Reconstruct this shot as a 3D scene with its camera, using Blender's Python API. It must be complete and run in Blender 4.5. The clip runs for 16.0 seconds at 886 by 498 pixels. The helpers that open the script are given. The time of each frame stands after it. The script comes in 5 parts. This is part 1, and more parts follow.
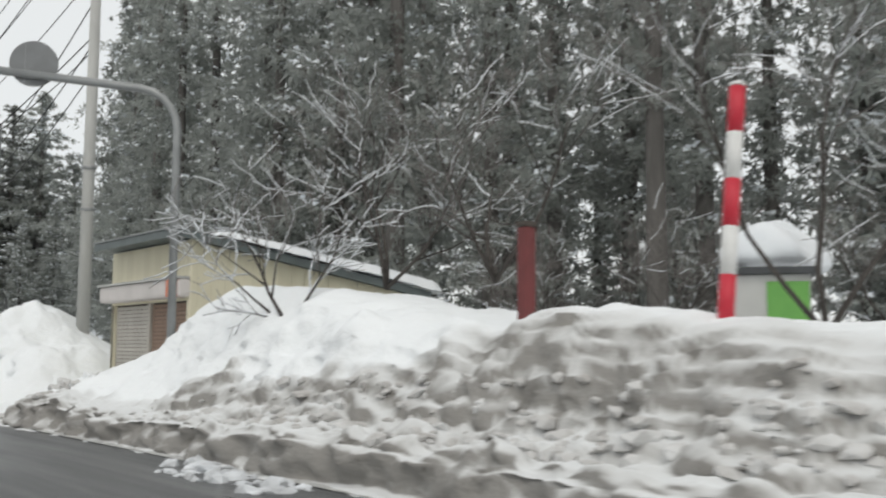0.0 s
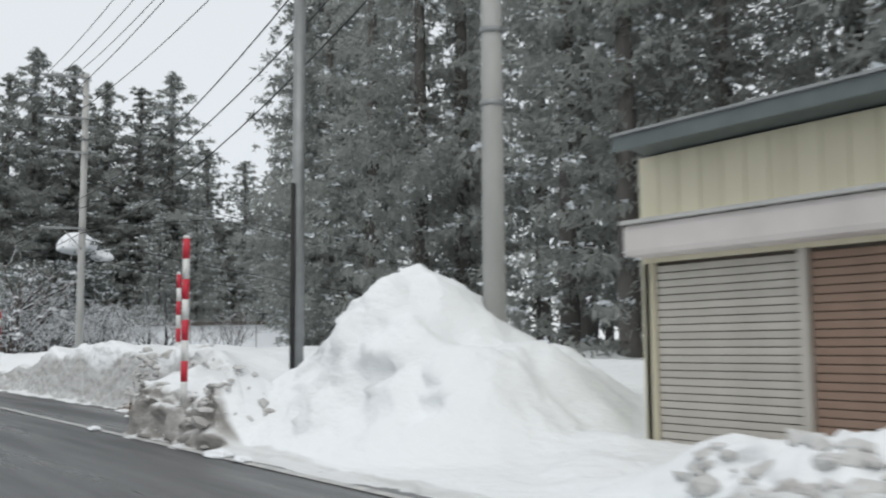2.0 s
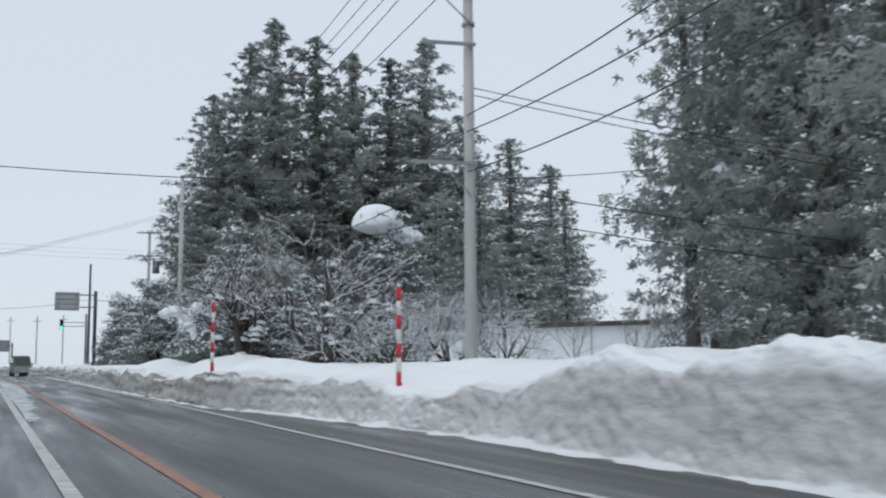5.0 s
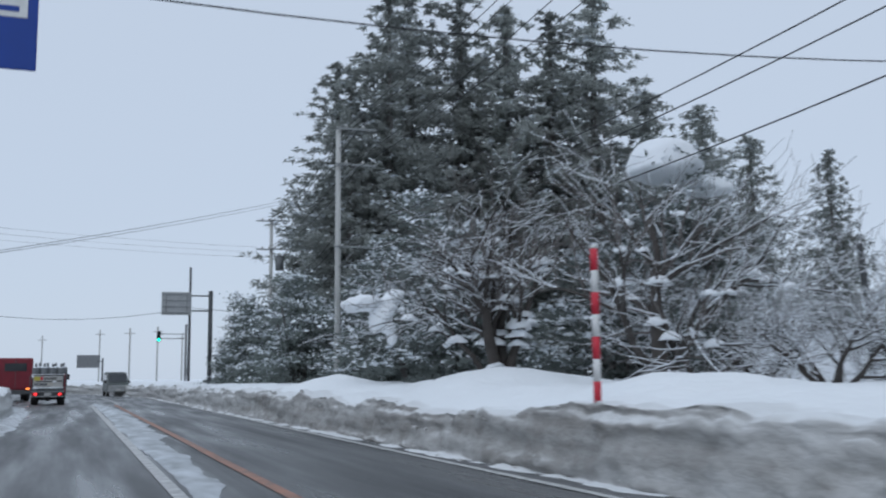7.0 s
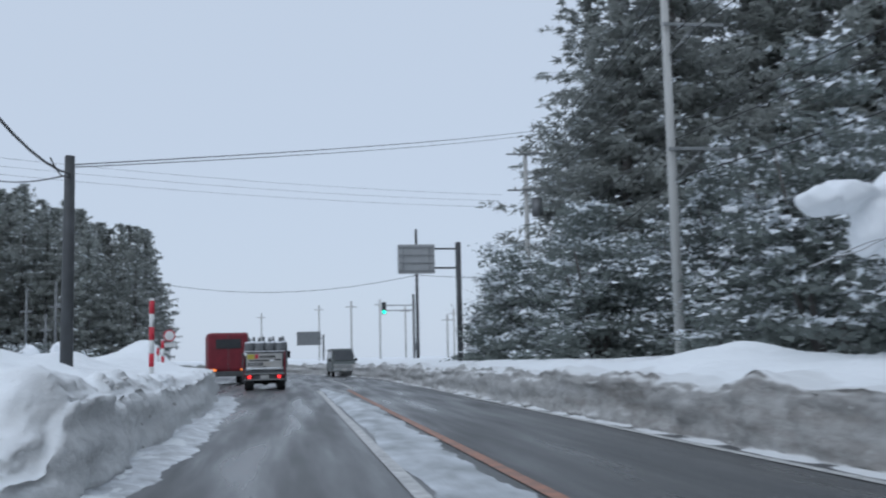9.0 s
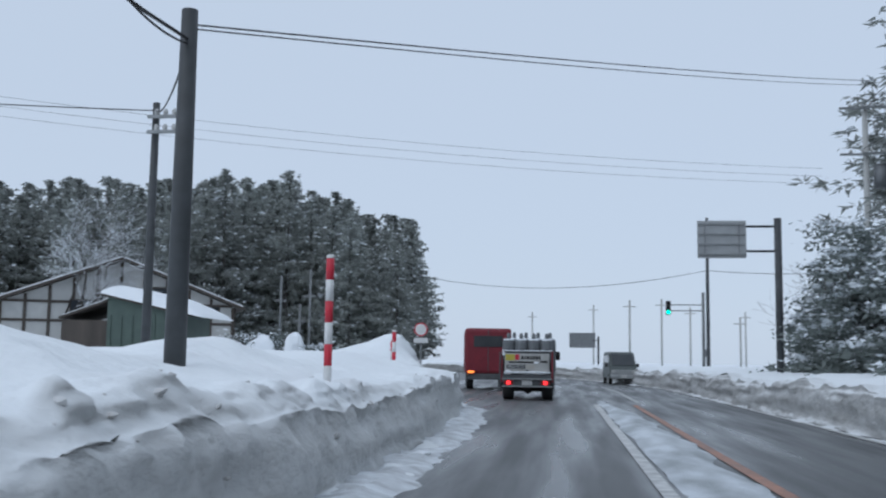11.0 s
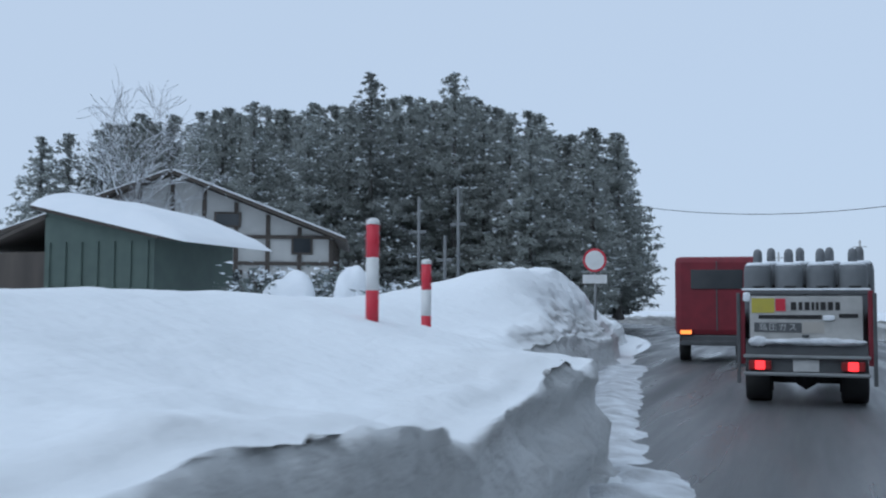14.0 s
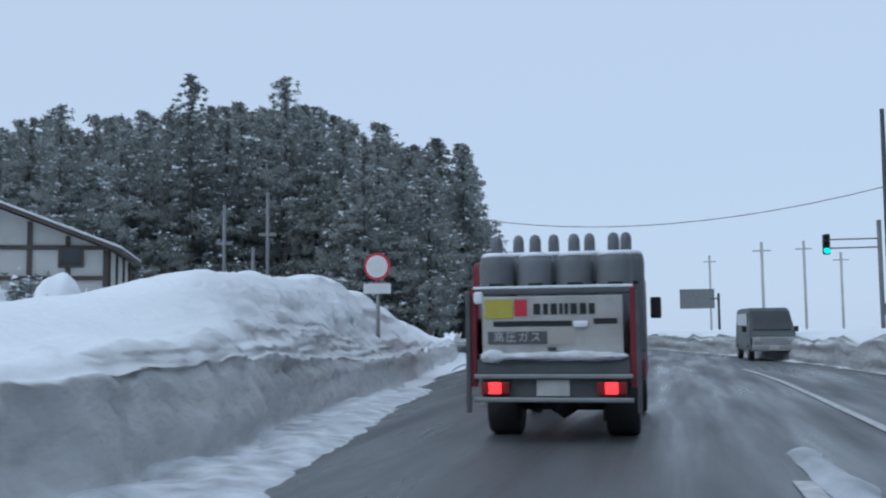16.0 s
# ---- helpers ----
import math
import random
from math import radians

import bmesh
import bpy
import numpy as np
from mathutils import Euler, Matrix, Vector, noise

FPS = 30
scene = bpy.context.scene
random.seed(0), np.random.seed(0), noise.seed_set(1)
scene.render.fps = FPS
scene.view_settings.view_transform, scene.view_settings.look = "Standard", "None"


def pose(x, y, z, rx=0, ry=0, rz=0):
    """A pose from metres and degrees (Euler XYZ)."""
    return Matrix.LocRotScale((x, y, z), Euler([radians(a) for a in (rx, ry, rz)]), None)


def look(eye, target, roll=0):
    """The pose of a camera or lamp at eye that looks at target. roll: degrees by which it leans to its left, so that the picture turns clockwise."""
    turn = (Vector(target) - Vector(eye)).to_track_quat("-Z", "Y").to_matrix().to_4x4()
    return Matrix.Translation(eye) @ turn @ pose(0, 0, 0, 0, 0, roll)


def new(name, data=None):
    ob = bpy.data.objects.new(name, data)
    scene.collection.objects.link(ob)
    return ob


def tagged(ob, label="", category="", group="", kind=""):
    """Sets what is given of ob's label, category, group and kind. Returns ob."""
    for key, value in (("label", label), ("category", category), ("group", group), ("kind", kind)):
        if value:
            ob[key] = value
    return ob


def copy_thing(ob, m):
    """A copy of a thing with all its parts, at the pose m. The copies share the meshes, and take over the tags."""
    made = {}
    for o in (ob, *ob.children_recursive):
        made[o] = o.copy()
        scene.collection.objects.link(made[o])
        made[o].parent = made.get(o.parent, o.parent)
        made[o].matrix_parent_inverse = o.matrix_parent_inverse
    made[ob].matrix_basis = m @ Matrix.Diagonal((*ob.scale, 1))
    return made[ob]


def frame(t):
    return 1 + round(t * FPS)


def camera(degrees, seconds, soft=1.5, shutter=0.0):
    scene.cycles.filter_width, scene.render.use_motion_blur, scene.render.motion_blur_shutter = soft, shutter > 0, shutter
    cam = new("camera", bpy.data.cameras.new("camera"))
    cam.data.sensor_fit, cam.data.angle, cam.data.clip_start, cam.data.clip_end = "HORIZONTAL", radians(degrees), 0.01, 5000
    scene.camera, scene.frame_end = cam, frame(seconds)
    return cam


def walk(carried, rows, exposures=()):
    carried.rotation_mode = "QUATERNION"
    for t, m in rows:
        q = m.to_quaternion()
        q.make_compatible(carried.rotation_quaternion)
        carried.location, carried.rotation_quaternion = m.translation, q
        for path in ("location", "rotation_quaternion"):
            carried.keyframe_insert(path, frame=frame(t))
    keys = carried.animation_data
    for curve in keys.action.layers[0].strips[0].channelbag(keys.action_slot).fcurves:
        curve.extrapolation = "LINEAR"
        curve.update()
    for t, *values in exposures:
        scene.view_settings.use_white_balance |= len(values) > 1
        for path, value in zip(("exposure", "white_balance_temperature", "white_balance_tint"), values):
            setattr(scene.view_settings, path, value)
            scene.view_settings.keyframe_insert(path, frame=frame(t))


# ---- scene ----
cam = camera(47.5, 16.0, soft=2.1, shutter=0.3)
# seconds, place, then yaw, pitch and roll in degrees
PATH = [
    (0, -0.267, -1.910, 1.305, -39.14, 5.72, 0.28),
    (0.5, -0.193, 0.994, 1.305, -37.48, 4.54, -0.38),
    (1, -0.139, 4.849, 1.295, -36.76, 4.90, -1.19),
    (1.5, -0.019, 8.596, 1.284, -35.86, 5.89, -0.86),
    (2, 0.136, 12.589, 1.336, -34.43, 5.57, -0.36),
    (2.5, 0.274, 16.115, 1.360, -33.35, 5.44, -0.26),
    (3, 0.292, 19.445, 1.305, -31.94, 5.67, 0.86),
    (3.5, 0.297, 22.796, 1.247, -30.09, 5.91, 0.43),
    (4, 0.194, 25.915, 1.250, -28.09, 6.05, 0.15),
    (4.5, 0.050, 28.943, 1.247, -25.93, 6.01, 0.06),
    (6.8, -0.550, 49.119, 1.281, -21.27, 7.64, -1.00),
    (7, -0.524, 50.604, 1.297, -20.39, 7.26, -0.47),
    (7.5, -0.440, 54.682, 1.294, -18.46, 7.08, -1.19),
    (8, -0.420, 58.373, 1.273, -15.79, 6.66, -1.31),
    (8.5, -0.467, 62.149, 1.269, -12.86, 6.75, -1.10),
    (9, -0.500, 65.867, 1.270, -8.85, 6.06, -1.26),
    (9.5, -0.467, 68.971, 1.293, -3.29, 6.42, -0.99),
    (10, -0.536, 71.113, 1.290, 0.59, 6.73, -0.09),
    (10.2, -0.556, 71.987, 1.291, 1.59, 6.85, 0.29),
    (12.5, 0.190, 82.277, 1.200, 16.95, 4.72, 0.01),
    (13, -0.453, 86.489, 1.258, 18.75, 4.55, -0.04),
    (13.5, -1.050, 90.568, 1.310, 19.67, 4.13, 0.05),
    (14, -1.450, 93.558, 1.310, 19.77, 3.49, 0.30),
    (14.5, -1.500, 95.381, 1.300, 17.86, 3.62, 0.40),
    (15, -1.160, 96.280, 1.310, 15.79, 4.39, -0.12),
    (15.5, -0.839, 96.966, 1.210, 13.67, 4.74, -0.29),
    (16, -0.250, 97.809, 1.170, 12.66, 4.70, -0.60),
]
walk(cam, [(t, pose(x, y, z, 90 + pitch, 0, yaw) @ pose(0, 0, 0, 0, 0, roll)) for t, x, y, z, yaw, pitch, roll in PATH],
     [(0.0, 0.33, 7000, 10), (2.0, 0.30, 6720, 10), (3.5, 0.23, 6370, 10), (4.7, 0.16, 6280, 10), (6.8, -0.10, 5750, 10), (10.2, -0.08, 5700, 10), (12.5, -0.11, 5520, 8), (16.0, -0.08, 5320, 8)])

# ---- sky and sun: an even overcast ----
world = bpy.data.worlds.new("overcast_sky")
scene.world = world
world.use_nodes = True
wn, wl = world.node_tree.nodes, world.node_tree.links
wn.clear()
sky = wn.new("ShaderNodeTexSky")
sky.sky_type, sky.sun_disc = "NISHITA", False
sky.sun_elevation, sky.sun_rotation = radians(38), radians(200)
clear = wn.new("ShaderNodeBackground")
clear.inputs[1].default_value = 0.05
cloud = wn.new("ShaderNodeBackground")
cloud.inputs[0].default_value, cloud.inputs[1].default_value = (0.88, 0.94, 1.0, 1), 0.80
blend = wn.new("ShaderNodeMixShader")
blend.inputs[0].default_value = 0.85
wout = wn.new("ShaderNodeOutputWorld")
wl.new(sky.outputs[0], clear.inputs[0])
wl.new(clear.outputs[0], blend.inputs[1])
wl.new(cloud.outputs[0], blend.inputs[2])
wl.new(blend.outputs[0], wout.inputs[0])
sun = new("sun", bpy.data.lights.new("sun", "SUN"))
sun.data.energy, sun.data.angle, sun.data.color = 0.6, radians(50), (1.0, 0.97, 0.93)
sun.matrix_world = look((0, 0, 30), (14, 18, 0))


# ---- materials ----
def mat(name, base, rough=0.8, second=None, scale=3.0, detail=8.0, mix=0.6, bump=0.0, bump_scale=30.0, metal=0.0, spec=0.4, rand=0.0,
        emit=None, emit_strength=0.0, stretch=(1, 1, 1)):
    """A surface of two tones in noise, with fine relief."""
    m = bpy.data.materials.new(name)
    m.use_nodes = True
    n, l = m.node_tree.nodes, m.node_tree.links
    b = n["Principled BSDF"]
    b.inputs["Roughness"].default_value, b.inputs["Metallic"].default_value = rough, metal
    b.inputs["Specular IOR Level"].default_value = spec
    tc = n.new("ShaderNodeTexCoord")
    mp = n.new("ShaderNodeMapping")
    mp.inputs["Scale"].default_value = stretch
    l.new(tc.outputs["Object"], mp.inputs[0])
    noise_a = n.new("ShaderNodeTexNoise")
    noise_a.inputs["Scale"].default_value, noise_a.inputs["Detail"].default_value = scale, detail
    l.new(mp.outputs[0], noise_a.inputs["Vector"])
    ramp = n.new("ShaderNodeValToRGB")
    second = second or tuple(c * 0.7 for c in base)
    ramp.color_ramp.elements[0].position, ramp.color_ramp.elements[1].position = 0.5 - mix / 2, 0.5 + mix / 2
    ramp.color_ramp.elements[0].color, ramp.color_ramp.elements[1].color = (*second, 1), (*base, 1)
    l.new(noise_a.outputs[0], ramp.inputs[0])
    out = ramp.outputs[0]
    if rand:
        info = n.new("ShaderNodeObjectInfo")
        hsv = n.new("ShaderNodeHueSaturation")
        rng = n.new("ShaderNodeMapRange")
        rng.inputs[3].default_value, rng.inputs[4].default_value = 1 - rand, 1 + rand
        l.new(info.outputs["Random"], rng.inputs[0])
        l.new(rng.outputs[0], hsv.inputs["Value"])
        l.new(out, hsv.inputs["Color"])
        out = hsv.outputs[0]
    l.new(out, b.inputs["Base Color"])
    if bump:
        noise_b = n.new("ShaderNodeTexNoise")
        noise_b.inputs["Scale"].default_value, noise_b.inputs["Detail"].default_value = bump_scale, 6
        l.new(mp.outputs[0], noise_b.inputs["Vector"])
        bp = n.new("ShaderNodeBump")
        bp.inputs["Strength"].default_value, bp.inputs["Distance"].default_value = bump, 0.05
        l.new(noise_b.outputs[0], bp.inputs["Height"])
        l.new(bp.outputs[0], b.inputs["Normal"])
    if emit:
        b.inputs["Emission Color"].default_value, b.inputs["Emission Strength"].default_value = (*emit, 1), emit_strength
    return m


def bank_material():
    """White snow, with ploughed road dirt and layers showing on the cut faces."""
    m = bpy.data.materials.new("ploughed_snow")
    m.use_nodes = True
    n, l = m.node_tree.nodes, m.node_tree.links
    b = n["Principled BSDF"]
    b.inputs["Roughness"].default_value, b.inputs["Specular IOR Level"].default_value = 0.75, 0.25
    geo = n.new("ShaderNodeNewGeometry")
    sep = n.new("ShaderNodeSeparateXYZ")
    l.new(geo.outputs["Normal"], sep.inputs[0])
    tc = n.new("ShaderNodeTexCoord")

    def tex(scale, stretch, detail=8):
        mp = n.new("ShaderNodeMapping")
        mp.inputs["Scale"].default_value = stretch
        l.new(tc.outputs["Object"], mp.inputs[0])
        t = n.new("ShaderNodeTexNoise")
        t.inputs["Scale"].default_value, t.inputs["Detail"].default_value = scale, detail
        l.new(mp.outputs[0], t.inputs["Vector"])
        return t.outputs[0]

    def math_node(op, a, c, clamp=False):
        k = n.new("ShaderNodeMath")
        k.operation, k.use_clamp = op, clamp
        for i, v in enumerate((a, c)):
            if isinstance(v, (int, float)):
                k.inputs[i].default_value = v
            else:
                l.new(v, k.inputs[i])
        return k.outputs[0]

    layers = tex(1.2, (0.35, 0.35, 4.0))
    blot = tex(2.6, (1, 1, 1))
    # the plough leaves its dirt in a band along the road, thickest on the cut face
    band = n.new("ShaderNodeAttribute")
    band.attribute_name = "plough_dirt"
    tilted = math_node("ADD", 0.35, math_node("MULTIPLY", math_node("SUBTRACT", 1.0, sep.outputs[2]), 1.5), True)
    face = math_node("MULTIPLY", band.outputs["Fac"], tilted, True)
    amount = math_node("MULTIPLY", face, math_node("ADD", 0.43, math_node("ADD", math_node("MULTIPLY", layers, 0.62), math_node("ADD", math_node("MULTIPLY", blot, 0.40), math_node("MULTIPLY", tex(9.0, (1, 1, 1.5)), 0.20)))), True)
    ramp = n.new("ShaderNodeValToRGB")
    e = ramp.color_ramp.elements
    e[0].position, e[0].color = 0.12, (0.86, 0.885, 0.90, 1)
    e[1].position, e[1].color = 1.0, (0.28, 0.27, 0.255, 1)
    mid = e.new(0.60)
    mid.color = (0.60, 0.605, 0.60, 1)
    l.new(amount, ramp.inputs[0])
    speck = n.new("ShaderNodeTexNoise")
    speck.inputs["Scale"].default_value, speck.inputs["Detail"].default_value = 9, 4
    l.new(tc.outputs["Object"], speck.inputs["Vector"])
    sr = n.new("ShaderNodeValToRGB")
    sr.color_ramp.elements[0].position, sr.color_ramp.elements[1].position = 0.66, 0.74
    sr.color_ramp.elements[0].color, sr.color_ramp.elements[1].color = (0, 0, 0, 1), (1, 1, 1, 1)
    l.new(speck.outputs[0], sr.inputs[0])
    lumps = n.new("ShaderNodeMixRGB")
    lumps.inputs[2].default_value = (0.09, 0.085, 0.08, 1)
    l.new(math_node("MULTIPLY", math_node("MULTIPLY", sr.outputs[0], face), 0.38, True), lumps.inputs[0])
    l.new(ramp.outputs[0], lumps.inputs[1])
    l.new(lumps.outputs[0], b.inputs["Base Color"])
    bp = n.new("ShaderNodeBump")
    bp.inputs["Strength"].default_value, bp.inputs["Distance"].default_value = 0.42, 0.10
    l.new(math_node("ADD", tex(6, (1, 1, 1.6)), math_node("MULTIPLY", tex(2.2, (1, 1, 2.2), 5), 0.8)), bp.inputs["Height"])
    l.new(bp.outputs[0], b.inputs["Normal"])
    return m


SNOW = mat("fresh_snow", (0.87, 0.89, 0.91), 0.7, (0.80, 0.83, 0.86), 1.5, bump=0.25, bump_scale=9, spec=0.25)
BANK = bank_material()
ASPHALT = mat("wet_asphalt", (0.145, 0.148, 0.15), 0.45, (0.055, 0.058, 0.06), 0.9, 10, 0.55, bump=0.25, bump_scale=140, stretch=(1, 0.10, 1))


def puddled(m):
    """Wet and drying streaks: the gloss follows its own long noise."""
    n, l = m.node_tree.nodes, m.node_tree.links
    tc, mp, t, r = n.new("ShaderNodeTexCoord"), n.new("ShaderNodeMapping"), n.new("ShaderNodeTexNoise"), n.new("ShaderNodeMapRange")
    mp.inputs["Scale"].default_value = (1.1, 0.07, 1)
    t.inputs["Scale"].default_value, t.inputs["Detail"].default_value = 1.3, 5
    r.inputs[1].default_value, r.inputs[2].default_value, r.inputs[3].default_value, r.inputs[4].default_value = 0.35, 0.65, 0.22, 0.62
    l.new(tc.outputs["Object"], mp.inputs[0])
    l.new(mp.outputs[0], t.inputs["Vector"])
    l.new(t.outputs[0], r.inputs[0])
    l.new(r.outputs[0], n["Principled BSDF"].inputs["Roughness"])


puddled(ASPHALT)
SLUSH = mat("thin_slush", (0.62, 0.65, 0.68), 0.6, (0.30, 0.32, 0.33), 2.2, 10, 0.35, bump=0.3, bump_scale=30, stretch=(1, 0.35, 1))
CRUMBLED = mat("crumbled_road_snow", (0.80, 0.83, 0.86), 0.7, (0.42, 0.43, 0.44), 3.0, 10, 0.4, bump=0.5, bump_scale=22)
LINE_WHITE = mat("worn_white_paint", (0.66, 0.66, 0.64), 0.6, (0.32, 0.32, 0.32), 5, 8, 0.5)
LINE_ORANGE = mat("worn_orange_paint", (0.46, 0.215, 0.135), 0.6, (0.19, 0.14, 0.12), 4, 8, 0.5)


def leaf(name, base, second, scale, rand=0.2, through_light=0.35):
    """Thin needles or leaves: they let some light through."""
    m = mat(name, base, 0.75, second, scale, rand=rand, spec=0.3)
    n, l = m.node_tree.nodes, m.node_tree.links
    b = n["Principled BSDF"]
    thin = n.new("ShaderNodeBsdfTranslucent")
    both = n.new("ShaderNodeMixShader")
    both.inputs[0].default_value = through_light
    l.new(b.inputs["Base Color"].links[0].from_socket, thin.inputs[0])
    l.new(b.outputs[0], both.inputs[1])
    l.new(thin.outputs[0], both.inputs[2])
    l.new(both.outputs[0], n["Material Output"].inputs[0])
    return m


# Haze is put into this colour: base and through-light lifted above cedar green.
FOLIAGE = leaf("hazed_cedar_foliage", (0.42, 0.44, 0.415), (0.26, 0.275, 0.26), 0.9, through_light=0.52)
FOLIAGE_BUSH = leaf("frosted_evergreen_foliage", (0.25, 0.275, 0.26), (0.13, 0.15, 0.14), 1.4)
CARD_SNOW = mat("snow_on_twigs", (0.84, 0.87, 0.90), 0.7, (0.74, 0.78, 0.82), 3, spec=0.2)
BARK_DARK = mat("old_dark_bark", (0.085, 0.075, 0.068), 0.9, (0.045, 0.04, 0.036), 4, bump=0.7, bump_scale=16)
BARK = mat("cedar_bark", (0.15, 0.14, 0.132), 0.9, (0.085, 0.08, 0.075), 3, bump=0.6, bump_scale=14, stretch=(3, 3, 0.3), rand=0.15)
TWIG = mat("bare_twig_bark", (0.20, 0.185, 0.175), 0.9, (0.11, 0.10, 0.095), 6, bump=0.4, bump_scale=20)
CONCRETE = mat("weathered_concrete", (0.52, 0.52, 0.50), 0.85, (0.40, 0.40, 0.385), 2.5, bump=0.3, bump_scale=35, stretch=(1, 1, 0.3))
STEEL = mat("galvanised_steel", (0.34, 0.35, 0.35), 0.5, (0.24, 0.25, 0.25), 4, metal=0.55)
DARK_STEEL = mat("dark_painted_steel", (0.075, 0.08, 0.085), 0.55, (0.045, 0.048, 0.05), 4)
BLACK_RUBBER = mat("black_rubber", (0.02, 0.02, 0.021), 0.7, (0.035, 0.034, 0.033), 5)
WIRE = mat("black_cable", (0.03, 0.03, 0.032), 0.6)
POLE_RED = mat("snow_pole_red", (0.62, 0.035, 0.06), 0.45, (0.5, 0.03, 0.05), 6)
POLE_WHITE = mat("snow_pole_white", (0.78, 0.78, 0.77), 0.45, (0.62, 0.62, 0.60), 6)
CREAM = mat("cream_siding", (0.72, 0.68, 0.53), 0.75, (0.63, 0.585, 0.44), 3.4, mix=0.62, bump=0.12, bump_scale=20, stretch=(1, 1, 0.10), rand=0.025)
FASCIA = mat("pale_pink_awning_sheet", (0.66, 0.62, 0.60), 0.6, (0.55, 0.52, 0.50), 2)
ORANGE = mat("faded_orange_plastic", (0.70, 0.17, 0.08), 0.5, (0.6, 0.24, 0.15), 8)
SHUTTER = mat("beige_steel_shutter", (0.50, 0.475, 0.43), 0.55, (0.40, 0.375, 0.335), 2, metal=0.1, rand=0.06)
SHUTTER_RUST = mat("rust_brown_steel_shutter", (0.30, 0.205, 0.155), 0.65, (0.20, 0.135, 0.10), 1.5)
ROOF_EDGE = mat("grey_green_roof_trim", (0.145, 0.17, 0.17), 0.55, (0.10, 0.12, 0.12), 3)
TAIL_WHITE = mat("dirty_white_truck_paint", (0.56, 0.555, 0.53), 0.55, (0.27, 0.265, 0.25), 2.6, mix=0.5)
TRUCK_GREY = mat("road_dirty_grey_steel", (0.13, 0.135, 0.14), 0.6, (0.065, 0.068, 0.07), 3)
TRUCK_RED = mat("dull_red_truck_paint", (0.25, 0.028, 0.042), 0.5, (0.15, 0.02, 0.03), 3)
CYLINDER = mat("grey_cylinder_paint", (0.20, 0.21, 0.22), 0.5, (0.13, 0.14, 0.145), 3, rand=0.12)
LAMP_RED = mat("lit_red_tail_lamp", (0.7, 0.02, 0.02), 0.3, emit=(1.0, 0.03, 0.03), emit_strength=2.2)
LAMP_DIM = mat("dark_red_lens", (0.30, 0.02, 0.02), 0.3)
LAMP_ORANGE = mat("lit_orange_lamp", (0.8, 0.2, 0.03), 0.3, emit=(1.0, 0.25, 0.04), emit_strength=2.0)
LAMP_GREEN = mat("lit_green_signal_lens", (0.02, 0.6, 0.4), 0.3, emit=(0.05, 1.0, 0.62), emit_strength=2.6)
GLASS_DARK = mat("dark_window_glass", (0.03, 0.035, 0.04), 0.08, (0.05, 0.055, 0.06), 2, spec=0.6)
PLATE = mat("dirty_number_plate", (0.6, 0.6, 0.58), 0.5, (0.42, 0.42, 0.41), 8)
YELLOW = mat("yellow_sign_paint", (0.55, 0.47, 0.06), 0.55, (0.40, 0.35, 0.08), 5)
SIGN_BACK = mat("grey_sign_back", (0.22, 0.23, 0.235), 0.5, (0.17, 0.175, 0.18), 4, metal=0.3)
SIGN_PALE = mat("pale_grey_sign_back", (0.40, 0.41, 0.415), 0.55, (0.33, 0.34, 0.345), 4, metal=0.15)
SIGN_BLUE = mat("blue_road_sign_sheet", (0.012, 0.05, 0.30), 0.4, (0.012, 0.045, 0.25), 2)
PANEL_WHITE = mat("off_white_wall_panel", (0.52, 0.52, 0.50), 0.75, (0.42, 0.42, 0.41), 2)
TIMBER = mat("dark_weathered_timber", (0.10, 0.085, 0.072), 0.85, (0.055, 0.047, 0.042), 3, stretch=(1, 1, 0.2))
BARN_GREEN = mat("dull_green_tin_wall", (0.10, 0.135, 0.115), 0.7, (0.07, 0.095, 0.085), 2.5)
BOX_GREEN = mat("bright_green_panel", (0.17, 0.42, 0.10), 0.5, (0.12, 0.33, 0.08), 3)
VAN_PAINT = mat("silver_van_paint", (0.42, 0.43, 0.43), 0.35, (0.30, 0.31, 0.31), 3, metal=0.3)
VAN_DARK = mat("dark_grey_green_van_paint", (0.10, 0.12, 0.115), 0.4, (0.07, 0.08, 0.08), 3)


# ---- mesh helpers ----
def part(name, bm, material, parent=None, label=""):
    """Links a bmesh as one mesh object, under a thing where one is given."""
    me = bpy.data.meshes.new(name)
    bm.to_mesh(me)
    bm.free()
    return part_mesh(name, me, material, parent, label)


def part_mesh(name, me, material, parent=None, label=""):
    for m in material if isinstance(material, (list, tuple)) else [material]:
        me.materials.append(m)
    ob = new(name, me)
    if parent:
        ob.parent = parent
    if label:
        ob["label"] = label
    return ob


def smooth(ob):
    ob.data.polygons.foreach_set("use_smooth", [True] * len(ob.data.polygons))
    return ob


def thing(name, x, y, z, turn=0.0, label="", category="", group="", kind=""):
    ob = new(name)
    ob.matrix_world = pose(x, y, z, 0, 0, turn)
    return tagged(ob, label, category, group, kind)


def box(cx, cy, cz, sx, sy, sz, bevel=0.0, bm=None, rot=None):
    """A block by its middle and sizes, with worn edges."""
    made = bmesh.new()
    bmesh.ops.create_cube(made, size=1)
    bmesh.ops.scale(made, vec=(sx, sy, sz), verts=made.verts)
    if bevel:
        bmesh.ops.bevel(made, geom=made.edges[:], offset=bevel, segments=2, affect="EDGES", profile=0.6)
    if rot is not None:
        bmesh.ops.rotate(made, cent=(0, 0, 0), matrix=rot, verts=made.verts)
    bmesh.ops.translate(made, vec=(cx, cy, cz), verts=made.verts)
    return joined(bm, made)


